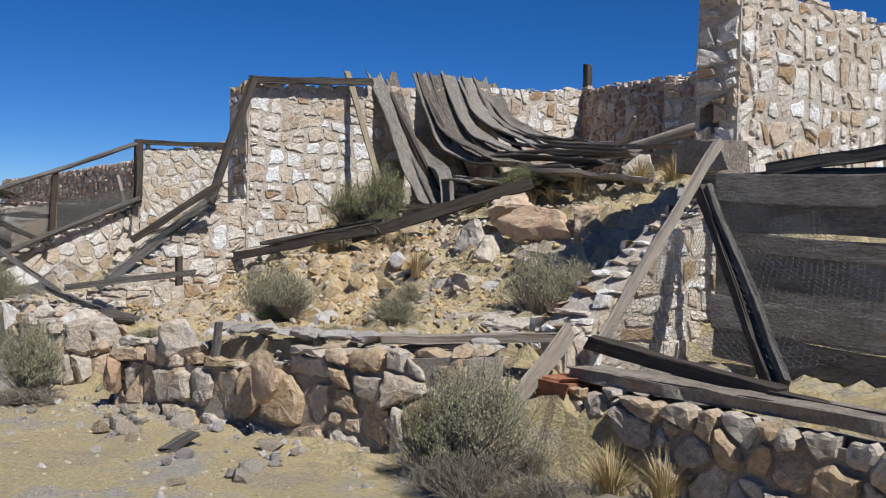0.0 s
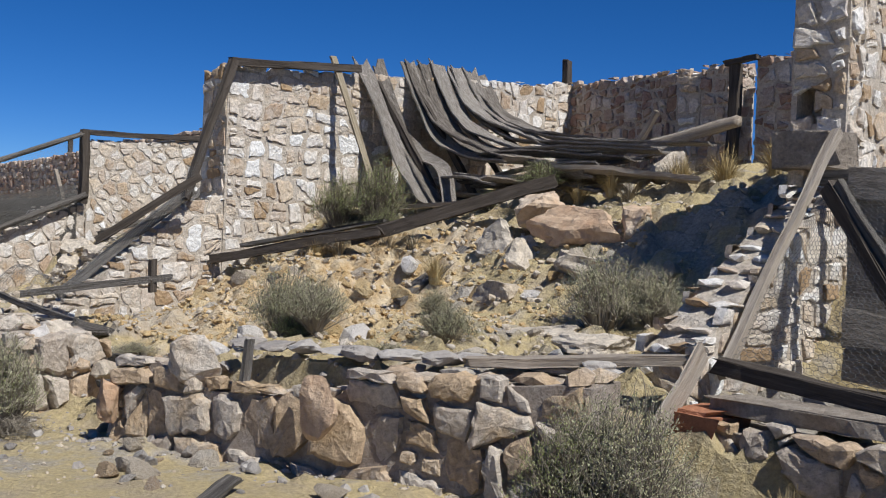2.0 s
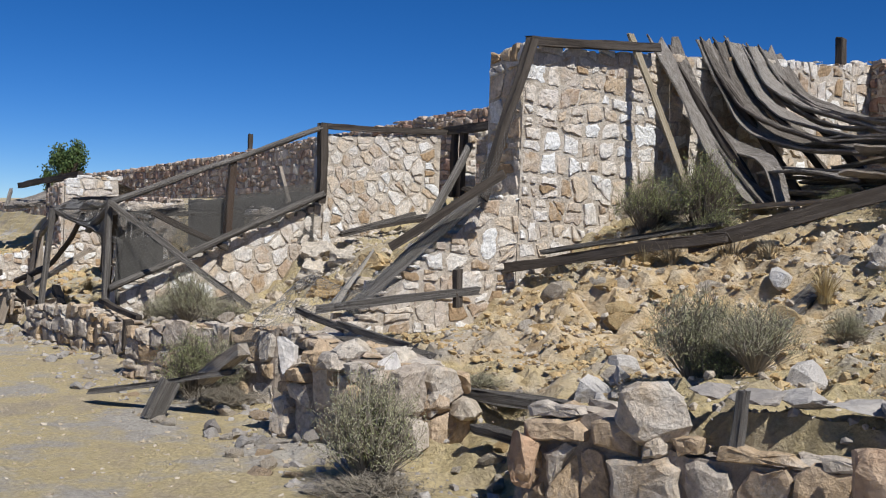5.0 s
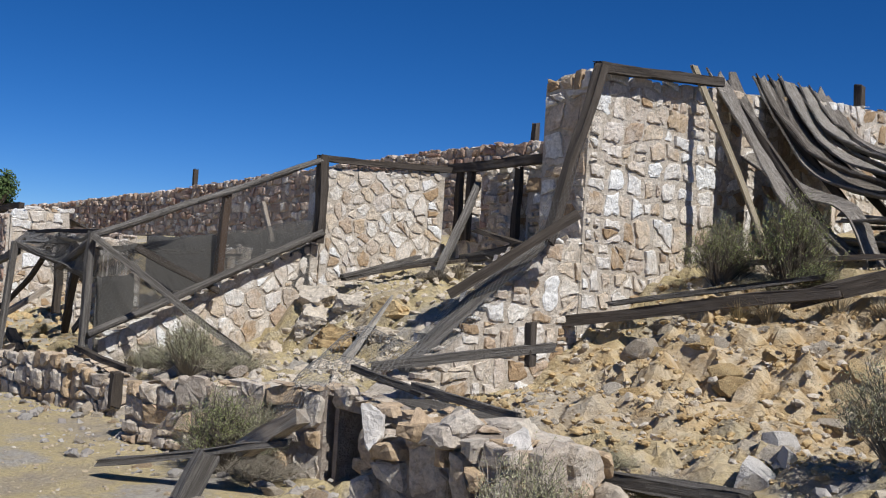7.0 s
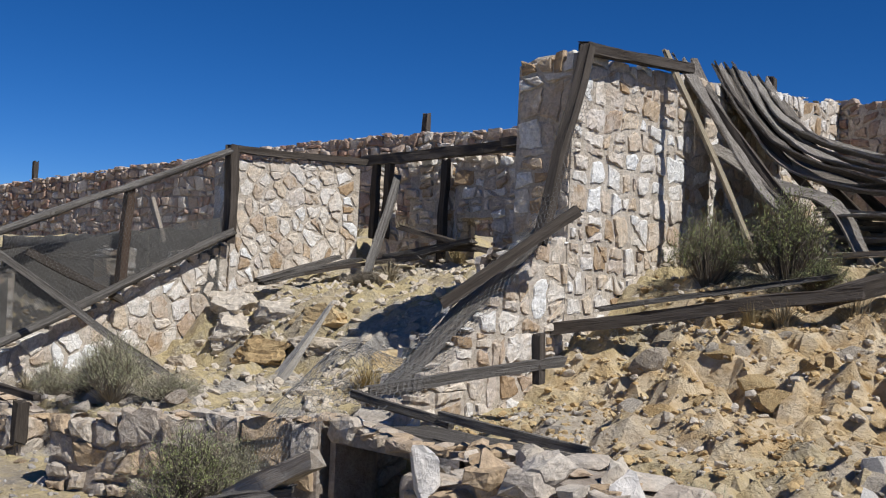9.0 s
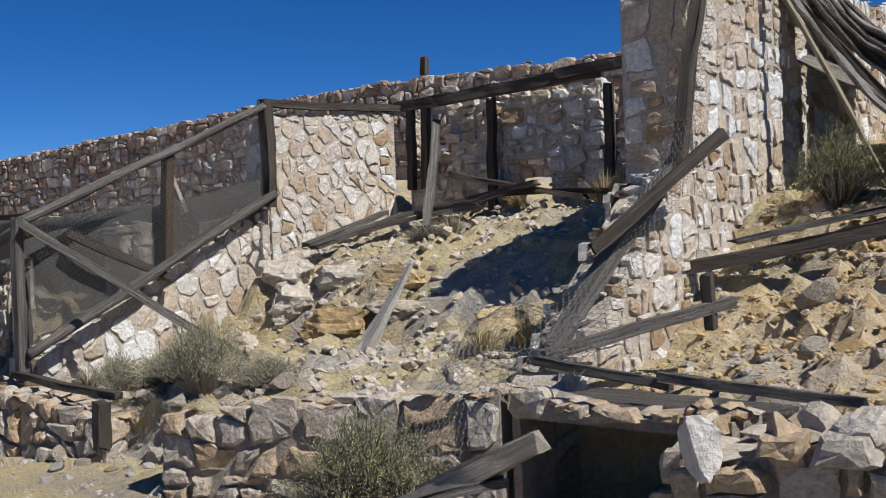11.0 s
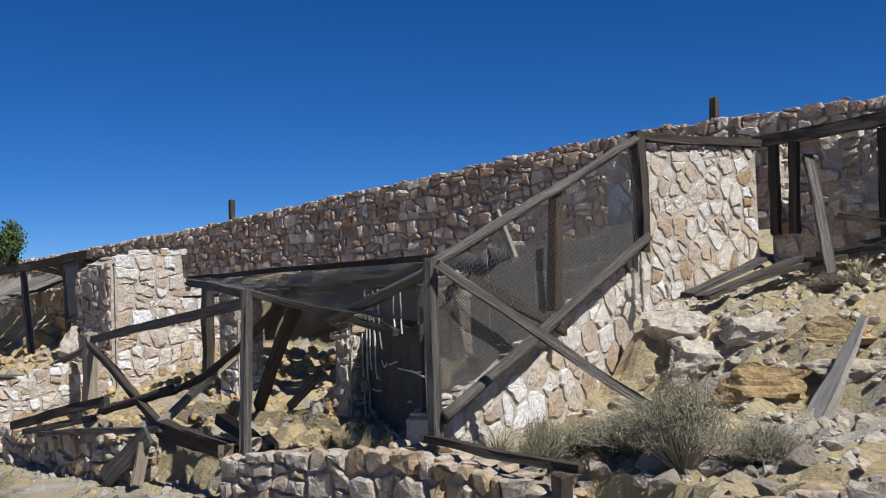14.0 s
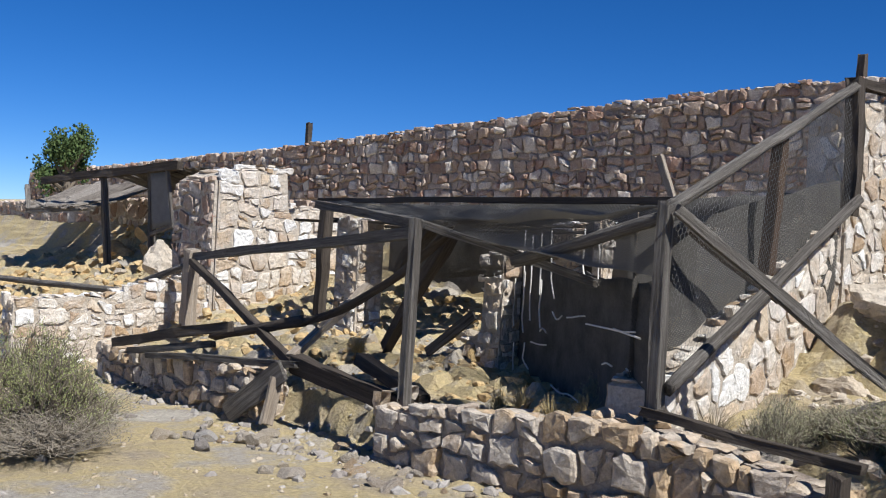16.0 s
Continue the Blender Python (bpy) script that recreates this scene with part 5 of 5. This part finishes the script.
for k, (x, y, sx, sy, sz, mat) in enumerate(((-18.9, 7.25, 0.55, 0.35, 0.34, ROCK_WHITE), (-18.1, 7.2, 0.7, 0.35, 0.3, ROCK_WHITE), (-17.4, 7.25, 0.6, 0.35, 0.28, ROCK_OCHRE), (-18.6, 6.95, 0.5, 0.35, 0.26, ROCK_WHITE), (-17.8, 6.8, 0.6, 0.3, 0.24, ROCK_OCHRE), (-17.1, 6.95, 0.5, 0.3, 0.2, ROCK_WHITE), (-18.9, 6.6, 0.5, 0.3, 0.25, ROCK_WHITE), (-15.7, 6.65, 0.34, 0.3, 0.26, ROCK_OCHRE))):
    rock("ledge_rock", on(x, y, sz * 0.8), (sx * 0.72, sy * 0.7, sz * 0.8), mat, "layered pale rock ledge in the bank", 40 + k, (k * 37) % 40 - 20, "rock ledge", sub=4, cuts=6, layers=4)
for k, (x, y, z, sx, sy, sz, mat) in enumerate(((-12.35, 3.35, 0.2, 0.11, 0.1, 0.16, ROCK_CHALK), (-11.72, 3.48, 0.24, 0.16, 0.12, 0.18, FIELD), (-12.05, 3.5, 0.22, 0.13, 0.12, 0.13, FIELD), (-11.3, 3.6, 0.16, 0.09, 0.1, 0.2, ROCK_CHALK), (-11.1, 3.85, -0.05, 0.16, 0.14, 0.14, FIELD), (-11.9, 3.75, 0.26, 0.16, 0.13, 0.12, ROCK_WHITE), (-11.45, 3.85, 0.18, 0.16, 0.14, 0.15, ROCK_WHITE), (-10.9, 4.1, -0.02, 0.18, 0.14, 0.12, ROCK_WHITE))):
    rock("wall_rock", (x, y, z), (sx, sy, sz), mat, "angular loose rock on the broken wall", 60 + k, k * 50, "loose wall rocks", sub=3)
rock("pier_capstone", (-14.3, 7.35, 3.36), (0.28, 0.24, 0.15), ROCK_WHITE, "rounded pale stone on top of the tall pier", 31, 15, sub=3, cuts=3)
rock("boulder", (-31.6, 7.0, 0.22), (0.5, 0.32, 0.36), ROCK_WHITE, "large pale boulder beside the mesh screen", 12, 20, sub=4, cuts=8)
for k in range(10):
    rock("boulder", on(-35.5 + 0.62 * k, 7.9 + 0.5 * ((k * 7) % 4) / 3, 0.1), (0.36, 0.3, 0.3), ROCK_OCHRE, "ochre boulder heaped in the far pen", 110 + k, k * 47, "boulders of the far pen", sub=3)
# stones picked out along the front
spots = ((-7.5, 3.97, 0.1, 0.2, 0.09, 0.22, ROCK_RED), (-8.85, 3.8, 0.28, 0.26, 0.16, 0.16, FIELD), (-9.55, 3.5, -0.1, 0.14, 0.1, 0.22, ROCK_RED))
for k, (x, y, z, sx, sy, sz, mat) in enumerate(spots):
    rock("wall_rock", (x, y, z), (sx, sy, sz), mat, "large rough brown rock set in the front wall", 80 + k, k * 40, "loose wall rocks", sub=3)

rsl = random.Random(31)
for k in range(11):
    x = -8.7 + 0.27 * k
    y = 3.56 + (x + 9.62) * 0.29 + 0.42 + rsl.uniform(-0.06, 0.06)
    rock("shale_slab", (x, y, 0.5 + 0.008 * k), (rsl.uniform(0.13, 0.22), 0.16, rsl.uniform(0.035, 0.06)), ROCK_GREY, "flat grey shale slab capping the front wall", 300 + k, rsl.uniform(-30, 30), "shale slabs", sub=3, cuts=6)

zones = (
    # x0, x1, y0, y1, count, size, materials, label
    (-13.4, -10.4, 6.0, 7.5, 30, 0.14, (ROCK_OCHRE, ROCK_OCHRE, ROCK_WHITE), "ochre rock broken out of the bank"),
    (-10.8, -6.4, 5.0, 8.2, 50, 0.14, (ROCK_WHITE, ROCK_CHALK, ROCK_OCHRE), "pale broken rock on the bank"),
    (-23.6, -21.2, 2.6, 4.2, 30, 0.10, (FIELD, ROCK_GREY, ROCK_WHITE), "grey broken rock fallen in the gap"),
    (-16.6, -12.8, 2.6, 4.0, 24, 0.08, (ROCK_GREY, FIELD, ROCK_WHITE), "grey broken rock beside the track"),
    (-18.4, -16.2, 3.6, 4.8, 28, 0.12, (FIELD, ROCK_WHITE), "tumbled pale rock by the low wall"),
    (-9.9, -6.0, 3.0, 3.9, 28, 0.09, (FIELD, ROCK_GREY, ROCK_WHITE), "broken rock at the foot of the front wall"),
    (-22.6, -17.6, 2.9, 3.6, 26, 0.08, (FIELD, ROCK_GREY), "broken rock at the foot of the front wall"),
    (-12.9, -10.4, 2.6, 3.4, 24, 0.09, (FIELD, ROCK_GREY, ROCK_WHITE), "broken rock at the foot of the front wall"),
    (-25.0, -22.0, 4.8, 8.2, 12, 0.14, (ROCK_WHITE, ROCK_OCHRE), "pale rubble rock inside the pen"),
    (-36.0, -30.0, 6.6, 8.4, 12, 0.26, (ROCK_OCHRE, ROCK_WHITE), "ochre rubble rock inside the far pen"),
    (-19.0, -15.0, 8.0, 9.8, 8, 0.07, (ROCK_WHITE,), "pale loose rock in the pen"),
    (-10.6, -9.8, 3.6, 5.0, 14, 0.08, (ROCK_OCHRE, ROCK_WHITE), "ochre loose rock in the gap"),
    (-9.8, -5.8, 2.5, 4.2, 16, 0.06, (ROCK_GREY, FIELD), "grey chip of rock on the track"),
)
rz = random.Random(99)
protos = {}
for x0, x1, y0, y1, count, size, mats, label in zones:
    made = 0
    while made < count:
        x, y = rz.uniform(x0, x1), rz.uniform(y0, y1)
        made += 1
        mat = rz.choice(mats)
        key = (mat.name, rz.randrange(5))
        if key not in protos:
            vs, fs = rock_mesh(rz, 1.0, rz.uniform(0.65, 0.95), rz.uniform(0.45, 0.8), 8, 2)
            me = bpy.data.meshes.new("rock")
            me.from_pydata(vs, [], fs)
            me.materials.append(mat)
            protos[key] = me
        ob = new("rock", protos[key])
        s = min(size * 1.35, size * rz.lognormvariate(-0.15, 0.5))
        ob.matrix_basis = pose(*on(x, y, s * (0.45 if y > 5 else 0.2)), rz.uniform(-15, 15), rz.uniform(-15, 15), rz.uniform(0, 360)) @ Matrix.Diagonal((s, s, s, 1))
        tagged(ob, label, "rock", "scattered rocks")


def chips(name, count, x0, x1, y0, y1, lo, hi, mat, label, seed, rule=None):
    """Loose chips strewn over the ground, too many to count."""
    rnd = random.Random(seed)
    shapes = [rock_mesh(rnd, 1.0, 0.8, 0.6, 5, 1) for _ in range(12)]
    verts, faces = [], []
    for _ in range(count):
        x, y = rnd.uniform(x0, x1), rnd.uniform(y0, y1)
        if rule and rnd.random() > rule(x, y):
            continue
        s = lo * (hi / lo) ** (rnd.random() ** 1.8)
        vs, fs = shapes[rnd.randrange(12)]
        m = pose(x, y, surface(x, y) - s * 0.4, rnd.uniform(-25, 25), rnd.uniform(-25, 25), rnd.uniform(0, 360))
        k = len(verts)
        verts.extend([m @ (Vector(v) * s) for v in vs])
        faces.extend([tuple(k + i for i in f) for f in fs])
    return tagged(mesh_object(name, verts, faces, mat), label, "gravel", kind="stuff")


def by_wall(x, y):
    d = lerp(FRONT, x) - y
    return max(0.03, 1.0 - abs(d - 0.25) / 1.0) * (0.35 + 0.65 * (fbm(x * 0.7, y * 0.7) > -0.1))


chips("gravel", 13000, -29, -3, 0.2, 4.9, 0.012, 0.085, ROCK_GREY, "grey shale chips strewn along the track", 3, by_wall)
chips("gravel", 4600, -13.8, -5.9, 4.2, 9.6, 0.008, 0.06, ROCK_WHITE, "pale limestone chips over the bank", 4)
chips("gravel", 5500, -13.8, -8.0, 5.0, 8.4, 0.008, 0.06, ROCK_OCHRE, "ochre earth clods over the bank", 5)
chips("gravel", 2200, -19.2, -14.6, 4.2, 10.0, 0.02, 0.10, ROCK_WHITE, "pale limestone chips in the pen", 6)
chips("gravel", 1600, -29, -19.8, 4.2, 8.2, 0.02, 0.13, ROCK_OCHRE, "tan rubble chips in the cage pen", 7)
chips("gravel", 1200, -37, -28.5, 4.5, 9.4, 0.04, 0.2, ROCK_OCHRE, "ochre rubble in the far pen", 9)
chips("gravel", 5000, -30, -1, -1.5, 3.4, 0.006, 0.035, ROCK_TAN, "small tan pebbles on the track", 8)


# ---- plants ----
def bush(kind, seed, twigs, leaves, r, h, leaf_mat, twig_mat, leaf=0.022, spread=1.0):
    """A desert shrub at the origin: an empty with branches and foliage."""
    rnd = random.Random(seed)
    root = new(kind)
    root.empty_display_size = 0.1
    tv, tf, lv, lf = [], [], [], []
    tips = []

    def strand(line, w0, w1):
        k0 = len(tv)
        for i, p in enumerate(line):
            w = w0 + (w1 - w0) * i / (len(line) - 1)
            for a in range(3):
                t = 2.094 * a
                tv.append(p + Vector((math.cos(t) * w, math.sin(t) * w, 0.3 * w * math.sin(t * 2))))
        for i in range(len(line) - 1):
            for a in range(3):
                q = (a + 1) % 3
                tf.append((k0 + i * 3 + a, k0 + i * 3 + q, k0 + i * 3 + 3 + q, k0 + i * 3 + 3 + a))

    for _ in range(twigs):
        az = rnd.uniform(0, 2 * math.pi)
        lean = rnd.random() ** 0.7
        end = Vector((math.cos(az) * r * lean * rnd.uniform(0.7, 1.1), math.sin(az) * r * lean * rnd.uniform(0.7, 1.1), h * (1 - 0.55 * lean * lean * spread) * rnd.uniform(0.65, 1.1)))
        base = Vector((math.cos(az), math.sin(az), 0)) * r * 0.12 * rnd.random()
        mid = base.lerp(end, 0.5) + Vector((rnd.gauss(0, 0.05), rnd.gauss(0, 0.05), h * 0.08)) * (r / 0.5)
        strand([base, mid, end], 0.006, 0.0018)
        tips.append((mid, end))
        for _ in range(3):
            p = mid.lerp(end, rnd.uniform(0.0, 0.9))
            q = p + Vector((rnd.gauss(0, 0.09), rnd.gauss(0, 0.09), rnd.uniform(0.0, 0.13))) * (r / 0.5)
            strand([p, p.lerp(q, 0.5) + Vector((rnd.gauss(0, 0.01), rnd.gauss(0, 0.01), 0.008)), q], 0.003, 0.001)
            tips.append((p, q))
    for _ in range(leaves):
        p, q = rnd.choice(tips)
        c = p.lerp(q, rnd.uniform(0.3, 1.05)) + Vector((rnd.gauss(0, 0.012), rnd.gauss(0, 0.012), rnd.gauss(0, 0.012)))
        d = Vector((rnd.gauss(0, 1), rnd.gauss(0, 1), rnd.uniform(0.0, 1.6))).normalized() * leaf * rnd.uniform(0.7, 1.6)
        s = d.cross(Vector((rnd.gauss(0, 1), rnd.gauss(0, 1), rnd.gauss(0, 1)))).normalized() * leaf * 0.28
        k = len(lv)
        lv.extend((c, c + d * 0.5 + s, c + d, c + d * 0.5 - s))
        lf.append((k, k + 1, k + 2, k + 3))
    mesh_object("stem", tv, tf, twig_mat, root)
    mesh_object("foliage", lv, lf, leaf_mat, root)
    return root


def tuft(seed, blades, r, h, mat):
    rnd = random.Random(seed)
    verts, faces = [], []
    for _ in range(blades):
        az, lean = rnd.uniform(0, 6.283), rnd.random()
        out = Vector((math.cos(az), math.sin(az), 0))
        base = out * r * 0.25 * rnd.random()
        l = h * rnd.uniform(0.5, 1.1)
        side = Vector((-out.y, out.x, 0)) * 0.004
        k = len(verts)
        for i in range(4):
            s = i / 3
            c = base + out * (r * lean * s * s) + Vector((0, 0, l * s * (1 - 0.3 * lean * s)))
            w = 1 - 0.85 * s
            verts.extend((c + side * w, c - side * w))
        for i in range(3):
            faces.append((k + 2 * i, k + 2 * i + 1, k + 2 * i + 3, k + 2 * i + 2))
    return mesh_object("grass_tuft", verts, faces, mat)


def place(proto, used, x, y, s, label, category, group, turn, sz=1.0, z=None):
    """The prototype itself for its first place, a copy for each further one."""
    spot = on(x, y, 0.02)
    m = pose(spot[0], spot[1], spot[2] if z is None else z, 0, 0, turn) @ Matrix.Diagonal((s, s, s * sz, 1))
    if proto.name in used:
        ob = copy_thing(proto, m)
    else:
        used.add(proto.name)
        proto.matrix_basis = m
        ob = proto
    return tagged(ob, label, category, group)


USED = set()
sage_a = bush("sagebrush", 1, 240, 9000, 0.5, 0.6, LEAF_SAGE, TWIG_GREY, 0.012)
sage_b = bush("sagebrush", 2, 240, 6000, 0.5, 0.5, LEAF_SAGE, TWIG_GREY, 0.012)
dry_a = bush("dry_shrub", 3, 300, 2500, 0.5, 0.45, LEAF_DRY, TWIG_GREY, 0.012)
green_a = bush("green_shrub", 4, 260, 6500, 0.5, 0.55, LEAF_GREEN, TWIG, 0.013)
G1 = "grey-green sagebrush growing out of dry stony ground"
G2 = "dry grey shrub of bare tangled twigs"
G3 = "fresh green desert shrub on stony ground"
for x, y, s, hz in ((-5.25, 4.4, 0.95, 1.45), (-5.6, 4.5, 0.7, 1.3), (-9.7, 5.2, 1.0, 0.8), (-9.1, 5.1, 0.8, 0.7), (-7.5, 6.95, 1.0, 0.9), (-7.15, 7.15, 0.8, 0.8), (-10.6, 3.05, 0.95, 1.0), (-14.5, 3.75, 0.8, 0.9), (-20.2, 4.9, 0.5, 0.8), (-17.1, 4.4, 0.9, 0.9), (-18.5, 4.6, 0.6, 0.9), (-8.0, 5.6, 0.7, 0.6), (-9.6, 6.9, 0.5, 0.7)):
    place(sage_a, USED, x, y, s, G1, "shrub", "sagebrush", x * 77 % 360, hz)
for x, y, s, hz in ((-17.6, 4.6, 1.0, 0.75), (-16.7, 4.7, 0.9, 0.85), (-18.3, 5.0, 0.8, 0.75), (-15.1, 3.9, 1.2, 0.75), (-14.6, 4.1, 0.8, 0.7), (-12.6, 8.3, 0.9, 0.7), (-7.9, 4.9, 0.6, 0.6), (-24.0, 2.2, 1.3, 0.8), (-23.3, 1.75, 1.2, 0.8), (-11.4, 4.6, 0.6, 0.6)):
    place(sage_b, USED, x, y, s, G1, "shrub", "sagebrush", x * 91 % 360, hz)
for x, y, s, hz in ((-5.1, 4.15, 1.0, 0.75), (-4.7, 4.5, 0.8, 0.8), (-5.35, 4.8, 0.9, 0.9), (-10.4, 2.95, 1.0, 0.5), (-23.0, 1.5, 1.5, 0.7), (-23.6, 1.3, 1.4, 0.8), (-14.2, 3.6, 0.9, 0.7), (-13.2, 8.6, 0.8, 0.6), (-11.0, 4.7, 0.8, 0.5), (-17.9, 8.5, 0.75, 0.75), (-14.9, 3.7, 1.0, 0.6)):
    place(dry_a, USED, x, y, s, G2, "shrub", "dry shrubs", x * 53 % 360, hz)
for x, y, s, hz in ((-13.15, 8.3, 0.95, 1.4), (-12.4, 8.4, 1.1, 1.15), (-10.3, 9.2, 0.9, 0.6), (-11.4, 9.5, 0.8, 0.5), (-14.6, 3.45, 1.0, 0.9), (-24.4, 2.0, 1.3, 0.9), (-23.3, 1.65, 1.2, 0.9), (-23.8, 1.15, 1.35, 1.0), (-17.9, 4.7, 0.7, 0.7), (-9.4, 5.15, 0.7, 0.7), (-5.6, 4.3, 0.8, 1.1), (-10.6, 3.1, 0.7, 1.2), (-12.0, 8.2, 0.7, 0.7)):
    place(green_a, USED, x, y, s, G3, "shrub", "green shrubs", x * 33 % 360, hz)
tuft_a, tuft_b = tuft(1, 260, 0.28, 0.36, STRAW), tuft(2, 200, 0.34, 0.28, STRAW_GREY)
T1 = "tuft of dry yellow grass on stony ground"
for x, y, s in ((-9.8, 9.3, 1.0), (-9.3, 9.25, 0.9), (-8.0, 9.5, 1.3), (-7.6, 9.8, 1.2), (-8.6, 9.6, 1.0), (-12.3, 7.4, 0.8), (-4.6, 4.95, 1.1), (-4.2, 5.0, 1.0), (-17.45, 9.75, 1.0), (-16.25, 9.75, 1.25), (-16.0, 9.6, 0.9), (-15.5, 6.1, 1.2), (-15.2, 6.3, 0.9), (-20.6, 4.35, 0.8), (-20.2, 4.25, 0.8), (-19.85, 4.2, 0.75), (-20.9, 4.4, 0.7), (-10.15, 7.4, 1.0), (-23.8, 5.2, 0.8)):
    place(tuft_a, USED, x, y, s, T1, "grass", "grass tufts", x * 45 % 360)
for x, y, s in ((-9.0, 9.2, 1.1), (-10.1, 9.2, 0.9), (-8.9, 9.9, 1.2), (-11.6, 7.9, 1.2), (-12.1, 7.6, 1.0), (-11.2, 8.0, 0.9), (-17.7, 8.7, 1.1), (-19.0, 4.6, 0.9), (-18.9, 5.0, 1.0), (-21.9, 13.5, 1.3), (-24.5, 12.5, 1.5), (-29.5, 5.6, 1.0), (-22.5, 12.8, 1.4)):
    place(tuft_b, USED, x, y, s, "tuft of dry grey-brown grass on stony ground", "grass", "grass tufts", x * 65 % 360)


def juniper(x, y, z, height):
    """A far juniper: a tapered trunk, limbs, and a crown of many small clumps with gaps."""
    rnd = random.Random(8)
    root = new("juniper_tree")
    root.location = (x, y, z)
    tv, tf = [], []

    def limb(p, q, w0, w1):
        k = len(tv)
        d = (q - p).normalized()
        s = d.cross(Vector((0.2, 0.9, 0.1))).normalized()
        t = d.cross(s)
        for o, w in ((p, w0), (p.lerp(q, 0.5), (w0 + w1) / 2), (q, w1)):
            for a in range(6):
                tv.append(o + (s * math.cos(a * 1.047) + t * math.sin(a * 1.047)) * w)
        for i in range(2):
            for a in range(6):
                b = (a + 1) % 6
                tf.append((k + i * 6 + a, k + i * 6 + b, k + i * 6 + 6 + b, k + i * 6 + 6 + a))

    limb(Vector((0, 0, -0.4)), Vector((0.1, 0, height * 0.8)), 0.22, 0.06)
    lv, lf = [], []
    for k in range(26):
        az, zz = rnd.uniform(0, 6.283), height * rnd.uniform(0.4, 0.95)
        reach = height * 0.42 * (1.1 - abs(zz / height - 0.45)) * rnd.uniform(0.55, 1.05)
        tip = Vector((math.cos(az) * reach, math.sin(az) * reach, zz + rnd.uniform(0.1, 0.7)))
        limb(Vector((0, 0, zz * 0.8)), tip, 0.07, 0.02)
        for _ in range(170):
            c = tip + Vector((rnd.gauss(0, 0.09), rnd.gauss(0, 0.09), rnd.gauss(0, 0.16)))
            d = Vector((rnd.gauss(0, 1), rnd.gauss(0, 1), rnd.gauss(0.4, 1))).normalized() * 0.1
            s = d.cross(Vector((rnd.gauss(0, 1), rnd.gauss(0, 1), 0.3))).normalized() * 0.035
            i = len(lv)
            lv.extend((c, c + d * 0.5 + s, c + d, c + d * 0.5 - s))
            lf.append((i, i + 1, i + 2, i + 3))
    mesh_object("trunk", tv, tf, TWIG, root)
    mesh_object("crown", lv, lf, LEAF_JUNIPER, root)
    return tagged(root, "dark green juniper tree on the far rise", "tree")


juniper(-44.2, 10.5, 1.2, 1.95)

# the grey block under the niche of the tower
verts, faces = timber_mesh((0, 0, 0), (0.5, 0, 0), 0.34, 0.3, 78, 6, wear=0.08)
tagged(mesh_object("concrete_block", verts, faces, CONCRETE, at=(-6.3, 7.66, 2.2)), "grey concrete block set in the tower foot", "block")

# the red block at the end of the concrete cap
verts, faces = timber_mesh((0, 0, 0), (0.34, 0, 0), 0.36, 0.3, 79, 6, wear=0.22)
tagged(mesh_object("red_block", verts, faces, BRICK, at=(-5.55, 5.28, 0.3)), "reddish rough stone block at the end of the wall", "block")
